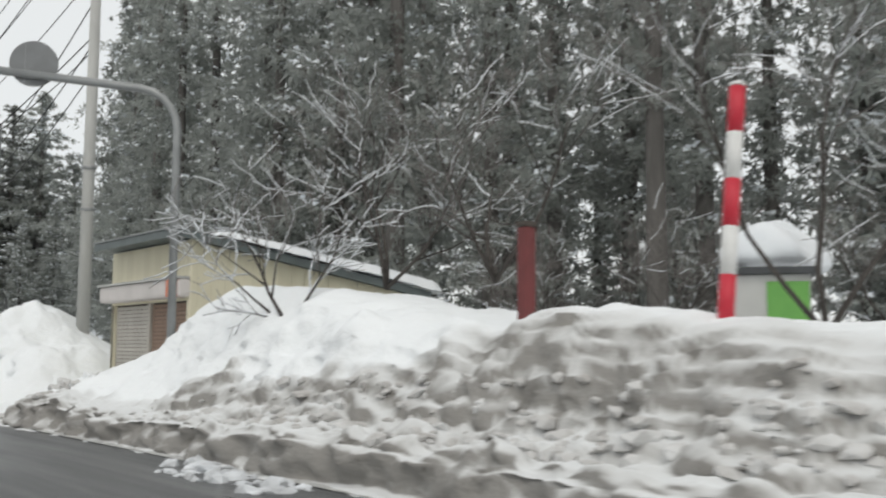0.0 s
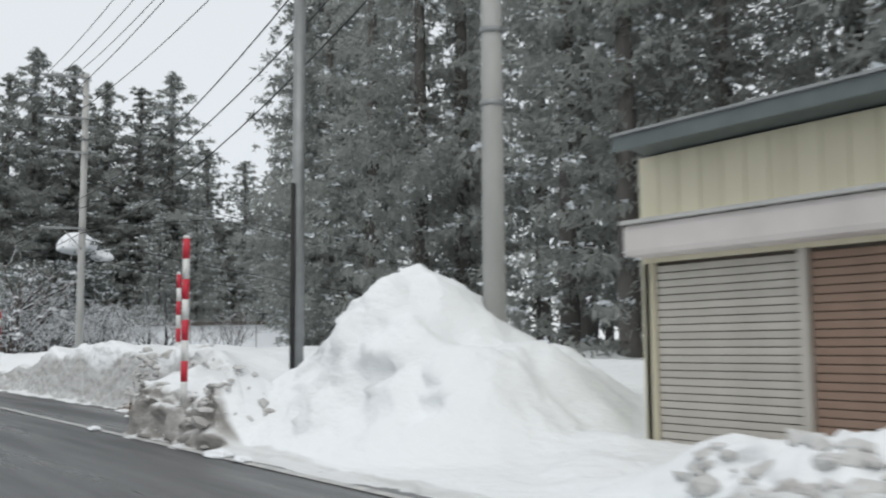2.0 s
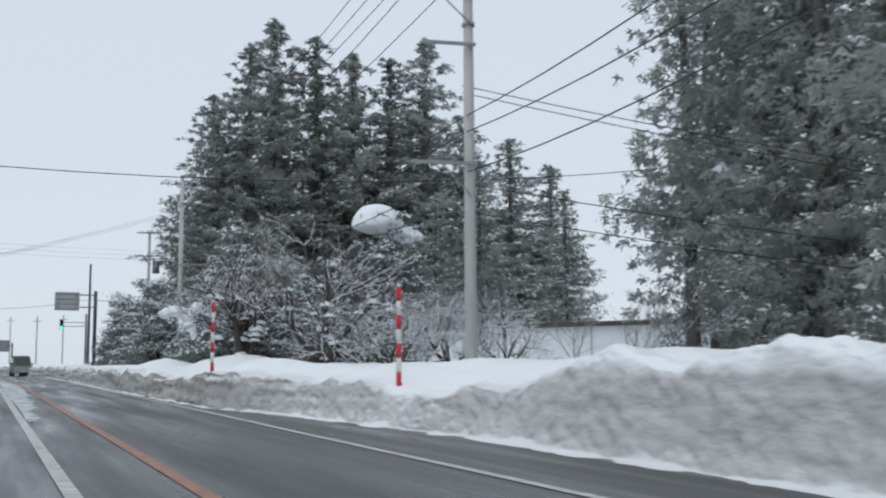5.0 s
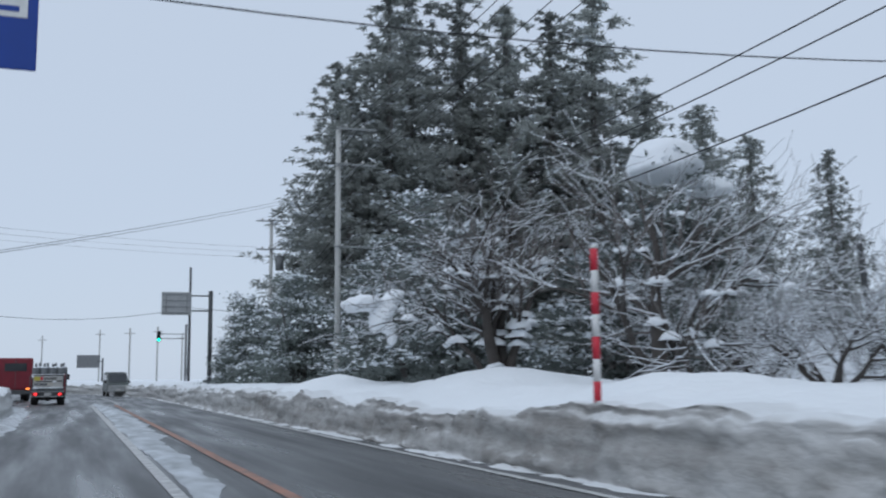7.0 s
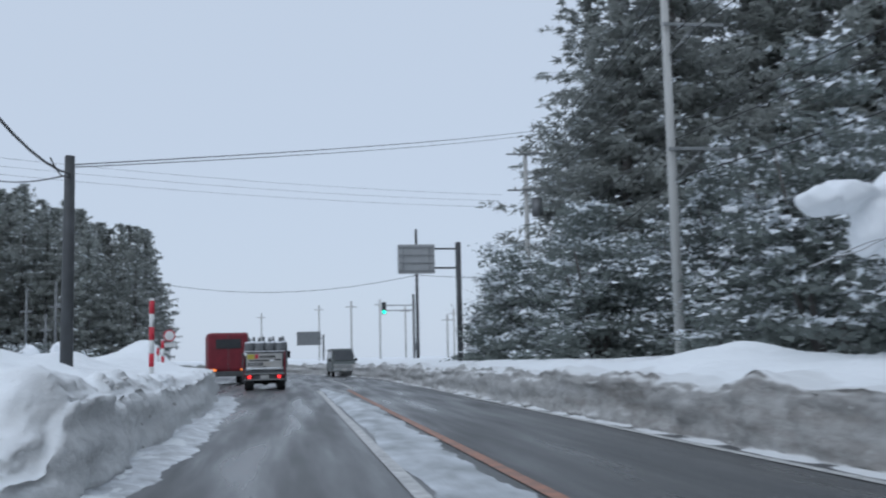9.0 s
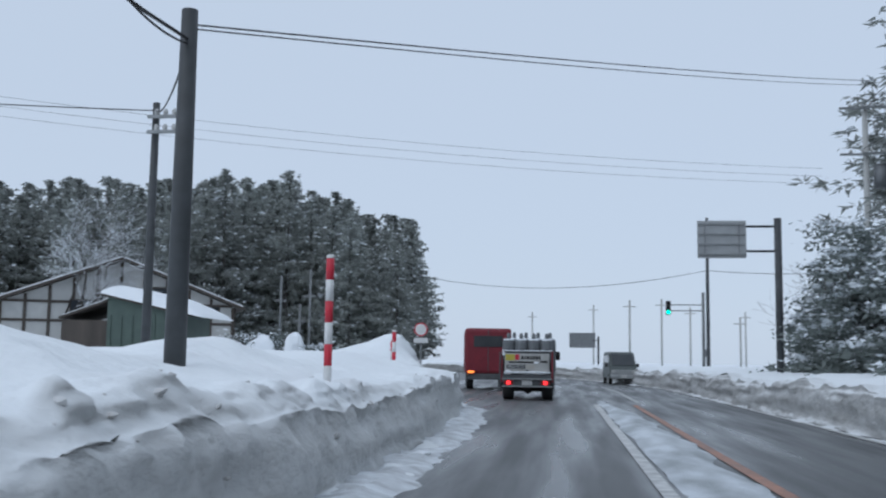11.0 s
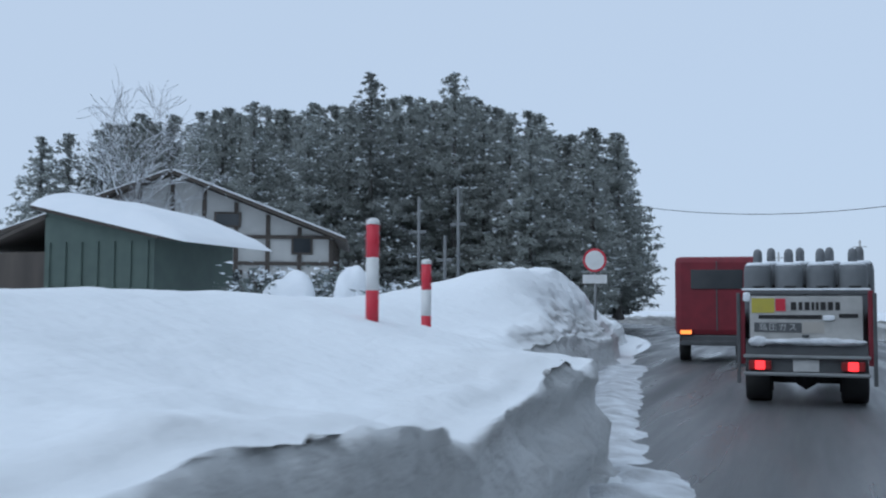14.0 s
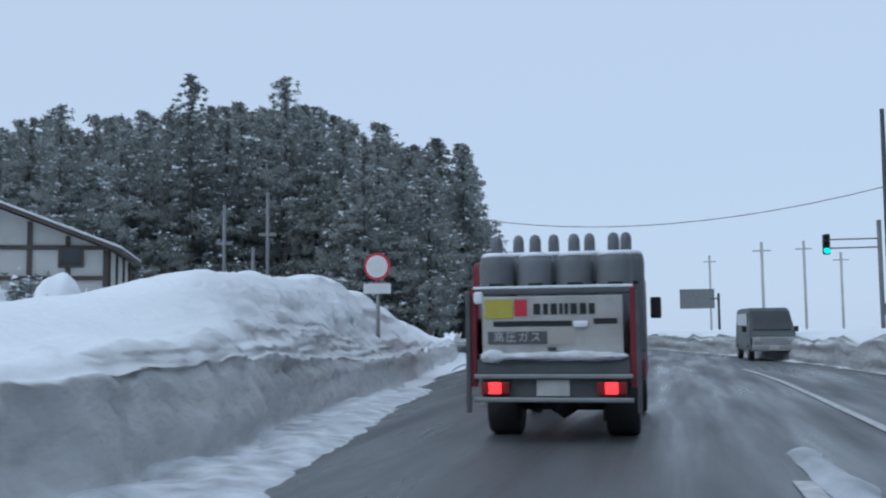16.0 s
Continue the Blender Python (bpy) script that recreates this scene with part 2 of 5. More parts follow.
def joined(bm, made):
    if bm is None:
        return made
    me = bpy.data.meshes.new("joint")
    made.to_mesh(me)
    made.free()
    bm.from_mesh(me)
    bpy.data.meshes.remove(me)
    return bm


def rod(points, radius, sides=8, bm=None, cap=True):
    """A tube along points; radius is one number or one a point."""
    bm = bm or bmesh.new()
    points = [Vector(p) for p in points]
    radii = [radius] * len(points) if isinstance(radius, (int, float)) else radius
    rings = []
    side = None
    for i, p in enumerate(points):
        along = (points[min(i + 1, len(points) - 1)] - points[max(i - 1, 0)]).normalized()
        if side is None:
            side = along.orthogonal().normalized()
        side = (side - along * side.dot(along)).normalized()
        up = along.cross(side)
        rings.append([bm.verts.new(p + radii[i] * (side * math.cos(a) + up * math.sin(a))) for a in (2 * math.pi * k / sides for k in range(sides))])
    for a, b in zip(rings, rings[1:]):
        for k in range(sides):
            bm.faces.new((a[k], a[(k + 1) % sides], b[(k + 1) % sides], b[k])).smooth = sides > 5
    if cap:
        bm.faces.new(rings[0][::-1])
        bm.faces.new(rings[-1])
    return bm


def hashed(i, j, seed):
    h = (i.astype(np.int64) * 374761393 + j.astype(np.int64) * 668265263 + seed * 974711) & 0x7FFFFFFF
    h = ((h ^ (h >> 13)) * 1274126177) & 0x7FFFFFFF
    return ((h ^ (h >> 16)) & 0xFFFF) / 65535.0


def value_noise(x, y, seed=0):
    """Smooth noise from 0 to 1 over arrays."""
    i, j = np.floor(x), np.floor(y)
    u, v = x - i, y - j
    u, v = u * u * (3 - 2 * u), v * v * (3 - 2 * v)
    a, b = hashed(i, j, seed), hashed(i + 1, j, seed)
    c, d = hashed(i, j + 1, seed), hashed(i + 1, j + 1, seed)
    return (a * (1 - u) + b * u) * (1 - v) + (c * (1 - u) + d * u) * v


def fractal(x, y, seed=0, octaves=4):
    total, weight = 0.0, 1.0
    for k in range(octaves):
        total = total + weight * (value_noise(x * 2**k, y * 2**k, seed + k) - 0.5)
        weight *= 0.5
    return total


def step(a, b, x):
    t = np.clip((x - a) / (b - a), 0, 1)
    return t * t * (3 - 2 * t)


def grid_mesh(name, px, py, pz, dirt=None):
    """A sheet from arrays of places, rows by columns."""
    rows, cols = px.shape
    co = np.stack([px, py, pz], -1).reshape(-1, 3)
    k = (np.arange(rows - 1)[:, None] * cols + np.arange(cols - 1)).ravel()
    faces = np.stack([k, k + 1, k + cols + 1, k + cols], 1)
    me = bpy.data.meshes.new(name)
    me.vertices.add(len(co))
    me.vertices.foreach_set("co", co.ravel().astype(np.float32))
    me.loops.add(faces.size)
    me.loops.foreach_set("vertex_index", faces.ravel().astype(np.int32))
    me.polygons.add(len(faces))
    me.polygons.foreach_set("loop_start", np.arange(0, faces.size, 4, dtype=np.int32))
    me.update(calc_edges=True)
    me.polygons.foreach_set("use_smooth", [True] * len(faces))
    if dirt is not None:
        me.attributes.new("plough_dirt", "FLOAT", "POINT").data.foreach_set("value", dirt.ravel().astype(np.float32))
    return me


def bend(y):
    """How far the road has swung to its left at y."""
    over = np.maximum(0, np.asarray(y, float) - 118)
    near = np.minimum(over, 52)
    return -(near**2) / 250 - (over - near) * 0.416


# ---- ground, road and snow banks ----
def right_height(x, y, only_foot=False):
    foot = np.interp(y, [-20, 16.6, 17.3, 25.0, 25.8, 28.9, 29.7, 33, 47, 56, 61, 70, 108, 220], [5.0, 5.05, 5.3, 5.3, 5.1, 5.05, 6.7, 7.0, 7.2, 6.5, 5.6, 5.45, 5.1, 5.1])
    calm = np.interp(y, [29.5, 32, 52, 60], [1.0, 0.5, 0.5, 0.4])
    foot = foot + calm * (0.25 * fractal(y * 0.7, y * 0 + 3.3, 5) + 0.10 * fractal(y * 2.1, y * 0 + 1.3, 6, 2))
    if only_foot:
        return foot
    cut = np.interp(y, [-20, 8, 13, 17, 17.5, 25.3, 26.0, 28.7, 29.5, 31, 35, 39, 44, 49, 56, 62, 66, 75, 108, 220], [0.55, 0.5, 0.46, 0.45, 0.07, 0.08, 0.68, 0.76, 0.85, 1.25, 1.4, 1.42, 1.36, 0.75, 0.85, 0.95, 0.75, 0.85, 0.9, 0.8])
    cut = cut * (1 + 0.3 * fractal(y * 0.7, y * 0 + 0.7, 11, 3))
    u = x - foot
    rough = fractal(x * 1.6, y * 1.6, 21, 4)
    ledge = calm * 0.16 * fractal(x * 1.3, y * 1.1, 31, 3)
    lean = np.interp(y, [28.5, 31, 52, 60], [0.14, 0.42, 0.42, 0.16])
    z = -0.03 + cut * (0.70 * step(0.0, lean, u + 0.5 * ledge) + 0.30 * step(0.08, lean + 0.08 + 0.14 * calm, u + ledge))
    z = z + step(-0.35, -0.05, u) * (1 - step(0, 0.3, u)) * 0.07 * (0.5 + rough)
    inside = step(0.1, 1.2, u)
    # level of the lying snow behind the cut
    back = np.interp(y, [-20, 0, 7, 13.5, 15.6, 17.5, 23, 30, 45, 60, 80, 220], [1.40, 1.45, 1.55, 1.75, 1.2, 0.25, 0.3, 0.85, 1.3, 1.1, 1.05, 1.0])
    far = np.interp(y, [-20, 14, 18, 30, 60, 220], [1.3, 1.35, 1.0, 1.0, 1.15, 1.0])
    level = back + (far - back) * step(3, 7, u)
    z = np.where(u > 0, z + np.maximum(level - z, -0.15) * step(0.45, np.interp(y, [9, 14, 16], [2.2, 3.0, 2.6]), u), z)
    mound = lambda mx, my, h, rx, ry: inside * h * np.exp(-(((x - mx) / rx) ** 2) - ((y - my) / ry) ** 2)  # noqa: E731
    z = z + inside * 0.68 * (1 - step(14.3, 15.8, y + 0.6 * fractal(x * 0.8, y * 0.8, 74, 2))) * step(4.5, 12.5, y) * step(1.5, 3.0, u) * (1 - step(5.2, 7.5, u)) + mound(5.75, 27.0, 0.22, 0.7, 1.3)
    cone = np.hypot((x - 7.95) / 1.15, (y - 24.5) / 1.0) + 0.25 * fractal(x * 0.8, y * 0.8, 71, 3)
    heap = 2.50 - 0.62 * np.minimum(cone, 0.5) - 0.70 * np.maximum(0, cone - 0.5)
    z = np.where(u > 0, np.maximum(z, heap * step(0.0, 2.0, u)), z)
    z = z + mound(6.9, 5.2, 0.30, 0.7, 1.6) + mound(6.7, 17.9, 0.5, 0.9, 0.9) + mound(9.2, 72.6, 0.44, 1.8, 2.4) + mound(8.2, 84.5, 0.35, 1.4, 2.2) + mound(7.8, 63.5, 0.25, 1.2, 2.0)
    z = z + inside * np.interp(y, [29.5, 33], [1.0, 0.6]) * (0.20 * fractal(x * 0.5, y * 0.5, 41, 3) + 0.10 * rough)
    # tumbled blocks thrown up over the near bank
    z = z + inside * (1 - step(2.0, 3.2, u)) * (1 - step(10, 16, y)) * 0.42 * np.maximum(-0.1, fractal(x * 1.3, y * 0.9, 73, 3))
    # the near bank lies in broken layers
    warp = z + 0.5 * fractal(x * 0.7, y * 0.5, 76, 3)
    shelf = np.floor(warp / 0.2) * 0.2 + 0.2 * step(0.55, 1.0, warp / 0.2 - np.floor(warp / 0.2))
    z = z + 0.55 * (shelf - warp) * step(0.25, 0.6, u) * (1 - step(1.5, 2.3, u + 0.8 * fractal(x * 0.5, y * 0.4, 79, 2))) * (1 - step(11, 14, y))
    # hollows and slumps in the ploughed heap
    z = z + inside * np.exp(-(np.hypot(x - 7.6, y - 24.5) / 3.0) ** 4) * (0.42 * fractal(x * 0.9, y * 0.9, 75, 3) + 0.20 * fractal(x * 2.3, y * 2.3, 85, 3) - 0.35 * np.maximum(0, fractal(x * 1.2, y * 1.2, 86, 2) - 0.12))
    # pitted rubble on the two cut ends
    for mx, my, rx, ry in ((5.9, 16.6, 0.75, 1.3), (5.6, 26.3, 0.5, 0.6)):
        z = z + inside * np.exp(-(((x - mx) / rx) ** 2) - ((y - my) / ry) ** 2) * (0.18 + 0.6 * fractal(x * 2.4, y * 2.4, 88, 4)) * 0.7
    # ploughed lumps on and over the face
    near = np.interp(y, [13, 18], [1.0, 0.0])
    lumps = np.maximum(0, fractal(x * 2.0, y * 1.7, 51, 3)) * (0.30 - 0.10 * near) + (0.05 + 0.05 * near) * fractal(x * 5, y * 4.4, 53, 3)
    return z + step(0.05, 0.3, u) * (1 - step(0.6, np.where(y < 17, 2.2, 1.2), u)) * calm * lumps * step(0.2, 0.5, cut)


def left_height(x, y, only_foot=False):
    """x counts away from the road here."""
    foot = np.interp(y, [-60, 74, 76, 90, 95, 101.6, 102.4, 104, 106.5, 110, 114, 118, 124, 130, 160, 220], [2.5, 2.5, 2.45, 2.45, 2.55, 2.85, 4.2, 4.2, 4.4, 4.9, 5.5, 5.8, 6.6, 7.3, 7.3, 5.0])
    foot = foot + 0.20 * fractal(y * 0.5, y * 0 + 7.7, 6, 2) + 0.05 * fractal(y * 2.1, y * 0 + 2.3, 7, 2)
    if only_foot:
        return foot
    cut = np.interp(y, [-60, 40, 62, 75.0, 76.0, 90, 97, 101.5, 104, 108, 112, 118, 220], [0.9, 0.9, 0.5, 0.5, 1.12, 0.95, 0.95, 0.98, 1.0, 1.25, 1.1, 0.8, 0.8])
    cut = cut * (1 + 0.25 * fractal(y * 0.6, y * 0 + 0.4, 12, 3))
    u = x - foot
    rough = fractal(x * 1.6, y * 1.6, 22, 4)
    ledge = 0.14 * fractal(x * 1.3, y * 1.1, 32, 3)
    sheer = np.interp(y, [88, 93, 103, 106], [0.75, 0.92, 0.92, 0.75])
    z = -0.03 + cut * (sheer * step(0.0, 0.16, u + 0.5 * ledge) + (1 - sheer) * step(0.10, 0.5, u + ledge))
    z = z + step(-0.6, -0.1, u) * (1 - step(0, 0.3, u)) * 0.09 * (0.5 + rough)
    inside = step(0.1, 1.4, u)
    level = np.interp(y, [-60, 73.5, 76.5, 82, 90, 98, 104, 220], [0.9, 0.85, 1.30, 1.30, 1.25, 1.4, 1.45, 1.1])
    calm = np.interp(y, [88, 94, 200], [1.0, 0.45, 0.45])
    z = np.where(u > 0, z + (level - z) * step(0.5, 3.0, u), z)
    mound = lambda mx, my, h, rx, ry: inside * h * np.exp(-(((x - mx) / rx) ** 2) - ((y - my) / ry) ** 2)  # noqa: E731
    z = z + mound(5.0, 82, 0.2, 1.5, 3) + mound(5.5, 88.5, 0.3, 1.0, 1.3)
    # the long heap past the recess, its ridge running along behind the cut
    ridge = np.interp(y, [106, 112, 118, 126, 134], [5.9, 6.15, 7.2, 8.0, 8.7])
    z = z + inside * np.interp(y, [103, 106, 108, 110, 112, 115, 118, 122, 126, 134, 142], [0, 0.04, 0.34, 0.80, 1.06, 1.2, 1.28, 1.15, 0.95, 0.5, 0]) * np.exp(-(((x - ridge) / 1.55) ** 2))
    z = z + inside * calm * (0.18 * fractal(x * 0.5, y * 0.5, 42, 3) + 0.09 * rough)
    lumps = calm * (np.maximum(0, fractal(x * 2.0, y * 1.7, 52, 3)) * 0.18 + 0.05 * fractal(x * 5, y * 4.4, 54, 2))
    return z + step(0.05, 0.3, u) * (1 - step(0.6, 1.2, u)) * lumps


def rugged(gx, gy, gz, seed):
    """Pushes steep faces in and out, so that they break into layers and clods."""
    steep = step(0.5, 1.6, np.abs(np.gradient(gz, axis=1) / np.gradient(gx, axis=1)))
    calm = np.interp(gy, [52, 60], [0.0, 1.0])
    push = (1 - 0.75 * calm) * (0.13 * fractal(gy * 1.1, gz * 2.6, seed, 3) + 0.11 * fractal(gy * 3.4, gz * 5.5, seed + 5, 3)) * np.interp(gy, [29, 32, 52, 58], [1, 0.35, 0.35, 1])
    push = push + calm * (0.16 * fractal(gy * 0.3, gz * 7, seed + 7, 3) + 0.10 * fractal(gy * 1.6, gz * 3, seed + 8, 3))
    push = push + 0.07 * fractal(gy * 7.5, gz * 10, seed + 3, 3) * (1 - 0.5 * calm)
    broken = np.interp(gy, [6, 14, 29, 32], [0.6, 1.0, 1.0, 0.0])
    push = push + broken * (0.20 * fractal(gy * 2.9, gz * 3.8, seed + 11, 2) + 0.13 * fractal(gy * 7.0, gz * 8.5, seed + 13, 2))
    return gx + steep * push, gz + 0.07 * steep * fractal(gx * 6, gy * 5, seed + 9, 2)


def snow_banks():
    out = np.concatenate([np.arange(-0.8, -0.06, 0.07), np.arange(-0.06, 0.55, 0.015), np.arange(0.55, 3.0, 0.055), np.arange(3.0, 5.6, 0.13), np.arange(5.6, 19.4, 0.4)])
    ys = np.concatenate([np.arange(-14, -3, 0.3), np.arange(-3, 62, 0.075), np.arange(62, 124, 0.12), np.arange(124, 220, 0.6)])
    gx, gy = np.meshgrid(out, ys)
    gx = gx + right_height(gx, gy, True)
    gz = right_height(gx, gy)
    edge = step(19, 24, gx)
    gz = gz * (1 - edge) + 0.95 * edge
    u = gx - right_height(gx, gy, True)
    wide = np.interp(gy, [4, 9, 13, 17, 18.2, 25.2, 25.9, 29, 31, 45, 60], [2.5, 1.7, 0.9, 0.7, 0.25, 0.25, 0.55, 0.5, 0.75, 0.75, 0.75])
    dirt = 1 - step(0.72 * wide, 1.1 * wide, u + np.interp(gy, [15, 18, 29, 31], [0.7, 0.3, 0.3, 0.7]) * fractal(gx * 0.9, gy * 0.7, 83, 4))
    dirt = dirt * np.interp(gy, [9, 14, 20, 29, 31, 56, 62, 84, 92], [1.0, 0.97, 1.0, 0.95, 0.66, 0.66, 0.88, 0.88, 0.75])
    dirt = dirt * (1 - np.interp(gy, [30, 33, 52, 58], [0, 1, 1, 0]) * step(0.92, 1.22, gz + 0.5 * fractal(gy * 0.5, gx * 0 + 2, 87, 3)))
    gx, gz = rugged(gx, gy, gz, 81)
    me = grid_mesh("snow_bank", gx + bend(gy) * (gy > 118), gy, gz, dirt)
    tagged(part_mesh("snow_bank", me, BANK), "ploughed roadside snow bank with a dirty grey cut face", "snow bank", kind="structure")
    ys = np.concatenate([np.arange(-14, 66, 0.6), np.arange(66, 118, 0.085), np.arange(118, 220, 0.6)])
    out = np.concatenate([np.arange(-0.7, -0.06, 0.07), np.arange(-0.06, 0.6, 0.017), np.arange(0.6, 3.0, 0.06), np.arange(3.0, 5.6, 0.14), np.arange(5.6, 20, 0.45)])
    gx, gy = np.meshgrid(out, ys)
    gx = gx + left_height(gx, gy, True)
    gz = left_height(gx, gy)
    edge = step(17, 22, gx)
    gz = gz * (1 - edge) + 0.95 * edge
    u = gx - left_height(gx, gy, True)
    dirt = 0.56 * (1 - step(0.5, 0.85, u + 0.6 * fractal(gx * 0.9, gy * 0.7, 93, 4)))
    gx, gz = rugged(gx, gy, gz, 91)
    me = grid_mesh("snow_bank", (bend(gy) - gx)[:, ::-1], gy, gz[:, ::-1], dirt[:, ::-1])
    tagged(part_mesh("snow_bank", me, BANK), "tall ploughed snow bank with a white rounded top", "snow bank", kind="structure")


def ground_and_road():
    out = np.concatenate([[-3000, -1200, -500, -200, -100], np.arange(-60, 61, 3.0), [100, 200, 500, 1200, 3000]])
    down = np.concatenate([[-600, -200, -80], np.arange(-40, 230, 5.0), [260, 320, 450, 700, 1200, 3500]])
    gx, gy = np.meshgrid(out, down)
    off = np.abs(gx - bend(gy))
    gz = -0.08 + 0.98 * step(12, 19, off) + np.where(off > 25, 0.25 * fractal(gx * 0.05, gy * 0.05, 3), 0)
    tagged(part_mesh("ground", grid_mesh("ground", gx, gy, gz), SNOW), "snow-covered fields reaching to the horizon", "snowy ground", kind="structure")
    ys = np.concatenate([np.arange(-40, 110, 2.0), np.arange(110, 262, 3.0)])
    xs = np.linspace(-6.2, 8.4, 30)
    gx, gy = np.meshgrid(xs, ys)
    gz = 0.012 * fractal(gx * 0.6, gy * 0.15, 9) - 0.002 * (gx - 1.5) ** 2 * 0.2
    tagged(part_mesh("road", grid_mesh("road", gx + bend(gy), gy, gz), ASPHALT), "wet dark asphalt road with melt streaks", "road", kind="structure")

    def strip(name, x0, x1, y0, y1, material, label, lift=0.012):
        ys = np.arange(y0, y1 + 0.1, 1.0)
        gx, gy = np.meshgrid(np.linspace(x0, x1, 3), ys)
        gz = 0.012 * fractal(gx * 0.6, gy * 0.15, 9) - 0.002 * (gx - 1.5) ** 2 * 0.2 + lift
        tagged(part_mesh(name, grid_mesh(name, gx + bend(gy), gy, gz), material), label, "road marking", kind="structure")

    strip("edge_line", 4.93, 5.07, -40, 240, LINE_WHITE, "worn white edge line of the road")
    strip("lane_line", 2.05, 2.19, 108, 128, LINE_WHITE, "worn white line of the turning lane")
    strip("lane_line", 0.62, 0.78, 20, 106, LINE_WHITE, "worn white line beside the snowy median")
    strip("centre_line", 1.77, 1.93, -40, 106, LINE_ORANGE, "worn orange centre line")
    # thin slush lying between the lines and along the left edge
    ys = np.arange(56, 108, 0.2)
    xs = np.linspace(0.0, 1.0, 12)
    gu, gy = np.meshgrid(xs, ys)
    left_edge = 0.82 + 0.12 * fractal(gy * 0.5, gy * 0, 61)
    right_edge = np.interp(gy, [56, 66, 80, 100, 108], [1.0, 1.3, 1.72, 1.6, 1.0]) + 0.25 * fractal(gy * 0.6, gy * 0 + 5, 62)
    gx = left_edge + (right_edge - left_edge) * gu
    gz = 0.004 + np.interp(gy, [56, 84, 94, 108], [0.02, 0.02, 0.10, 0.06]) * np.sin(gu * math.pi) + 0.016 * fractal(gx * 3, gy * 2, 63)
    tagged(part_mesh("slush", grid_mesh("slush", gx, gy, gz), SLUSH), "thin grey slush lying on the painted median", "slush", kind="stuff")
    # crumbled snow along the foot of the other bank
    ys = np.arange(74, 118, 0.08)
    gu, gy = np.meshgrid(np.linspace(0.0, 1.0, 22), ys)
    left_edge = -left_height(gu, gy, True) - 0.15
    right_edge = np.interp(gy, [74, 80, 96, 101, 105.4, 112, 118], [-2.0, -1.75, -1.8, -2.2, -3.2, -4.2, -5.0]) + 0.16 * fractal(gy * 0.35, gy * 0 + 4, 65, 2) + 0.10 * fractal(gy * 3.1, gy * 0 + 9, 68, 3)
    right_edge = np.maximum(right_edge, left_edge + 0.2)
    gx = left_edge + (right_edge - left_edge) * gu
    thick = np.clip((1 - gu) * 2.2, 0, 1) * np.clip(0.6 + 1.6 * fractal(gx * 2.2, gy * 1.8, 66, 4), 0.0, 1.5)
    gz = 0.002 + 0.07 * thick - 0.03 * gu**6 + 0.02 * fractal(gx * 6, gy * 6, 67, 3) * (1 - gu)
    tagged(part_mesh("slush", grid_mesh("slush", gx, gy, gz), CRUMBLED), "crumbled road snow along the foot of the bank", "slush", kind="stuff")


ground_and_road()
snow_banks()


def lies(x, y):
    """The height of the snow at a place beside the road."""
    x, y = np.array([float(x)]), np.array([float(y)])
    return float((right_height(x, y) if x[0] > 0 else left_height(-x, y))[0])


# ---- plants ----
def cards(places, axes_a, axes_b, kinds):
    """Small pointed sprays: middles, half length and half width vectors, and a material number each."""
    n = len(places)
    co = np.stack([places - axes_a - axes_b, places - axes_a * 0.7 + axes_b, places + axes_a], 1).reshape(-1, 3)
    me = bpy.data.meshes.new("crown")
    me.vertices.add(3 * n)
    me.vertices.foreach_set("co", co.ravel().astype(np.float32))
    me.loops.add(3 * n)
    me.loops.foreach_set("vertex_index", np.arange(3 * n, dtype=np.int32))
    me.polygons.add(n)
    me.polygons.foreach_set("loop_start", np.arange(0, 3 * n, 3, dtype=np.int32))
    me.polygons.foreach_set("material_index", kinds.astype(np.int32))
    me.update(calc_edges=True)
    return me


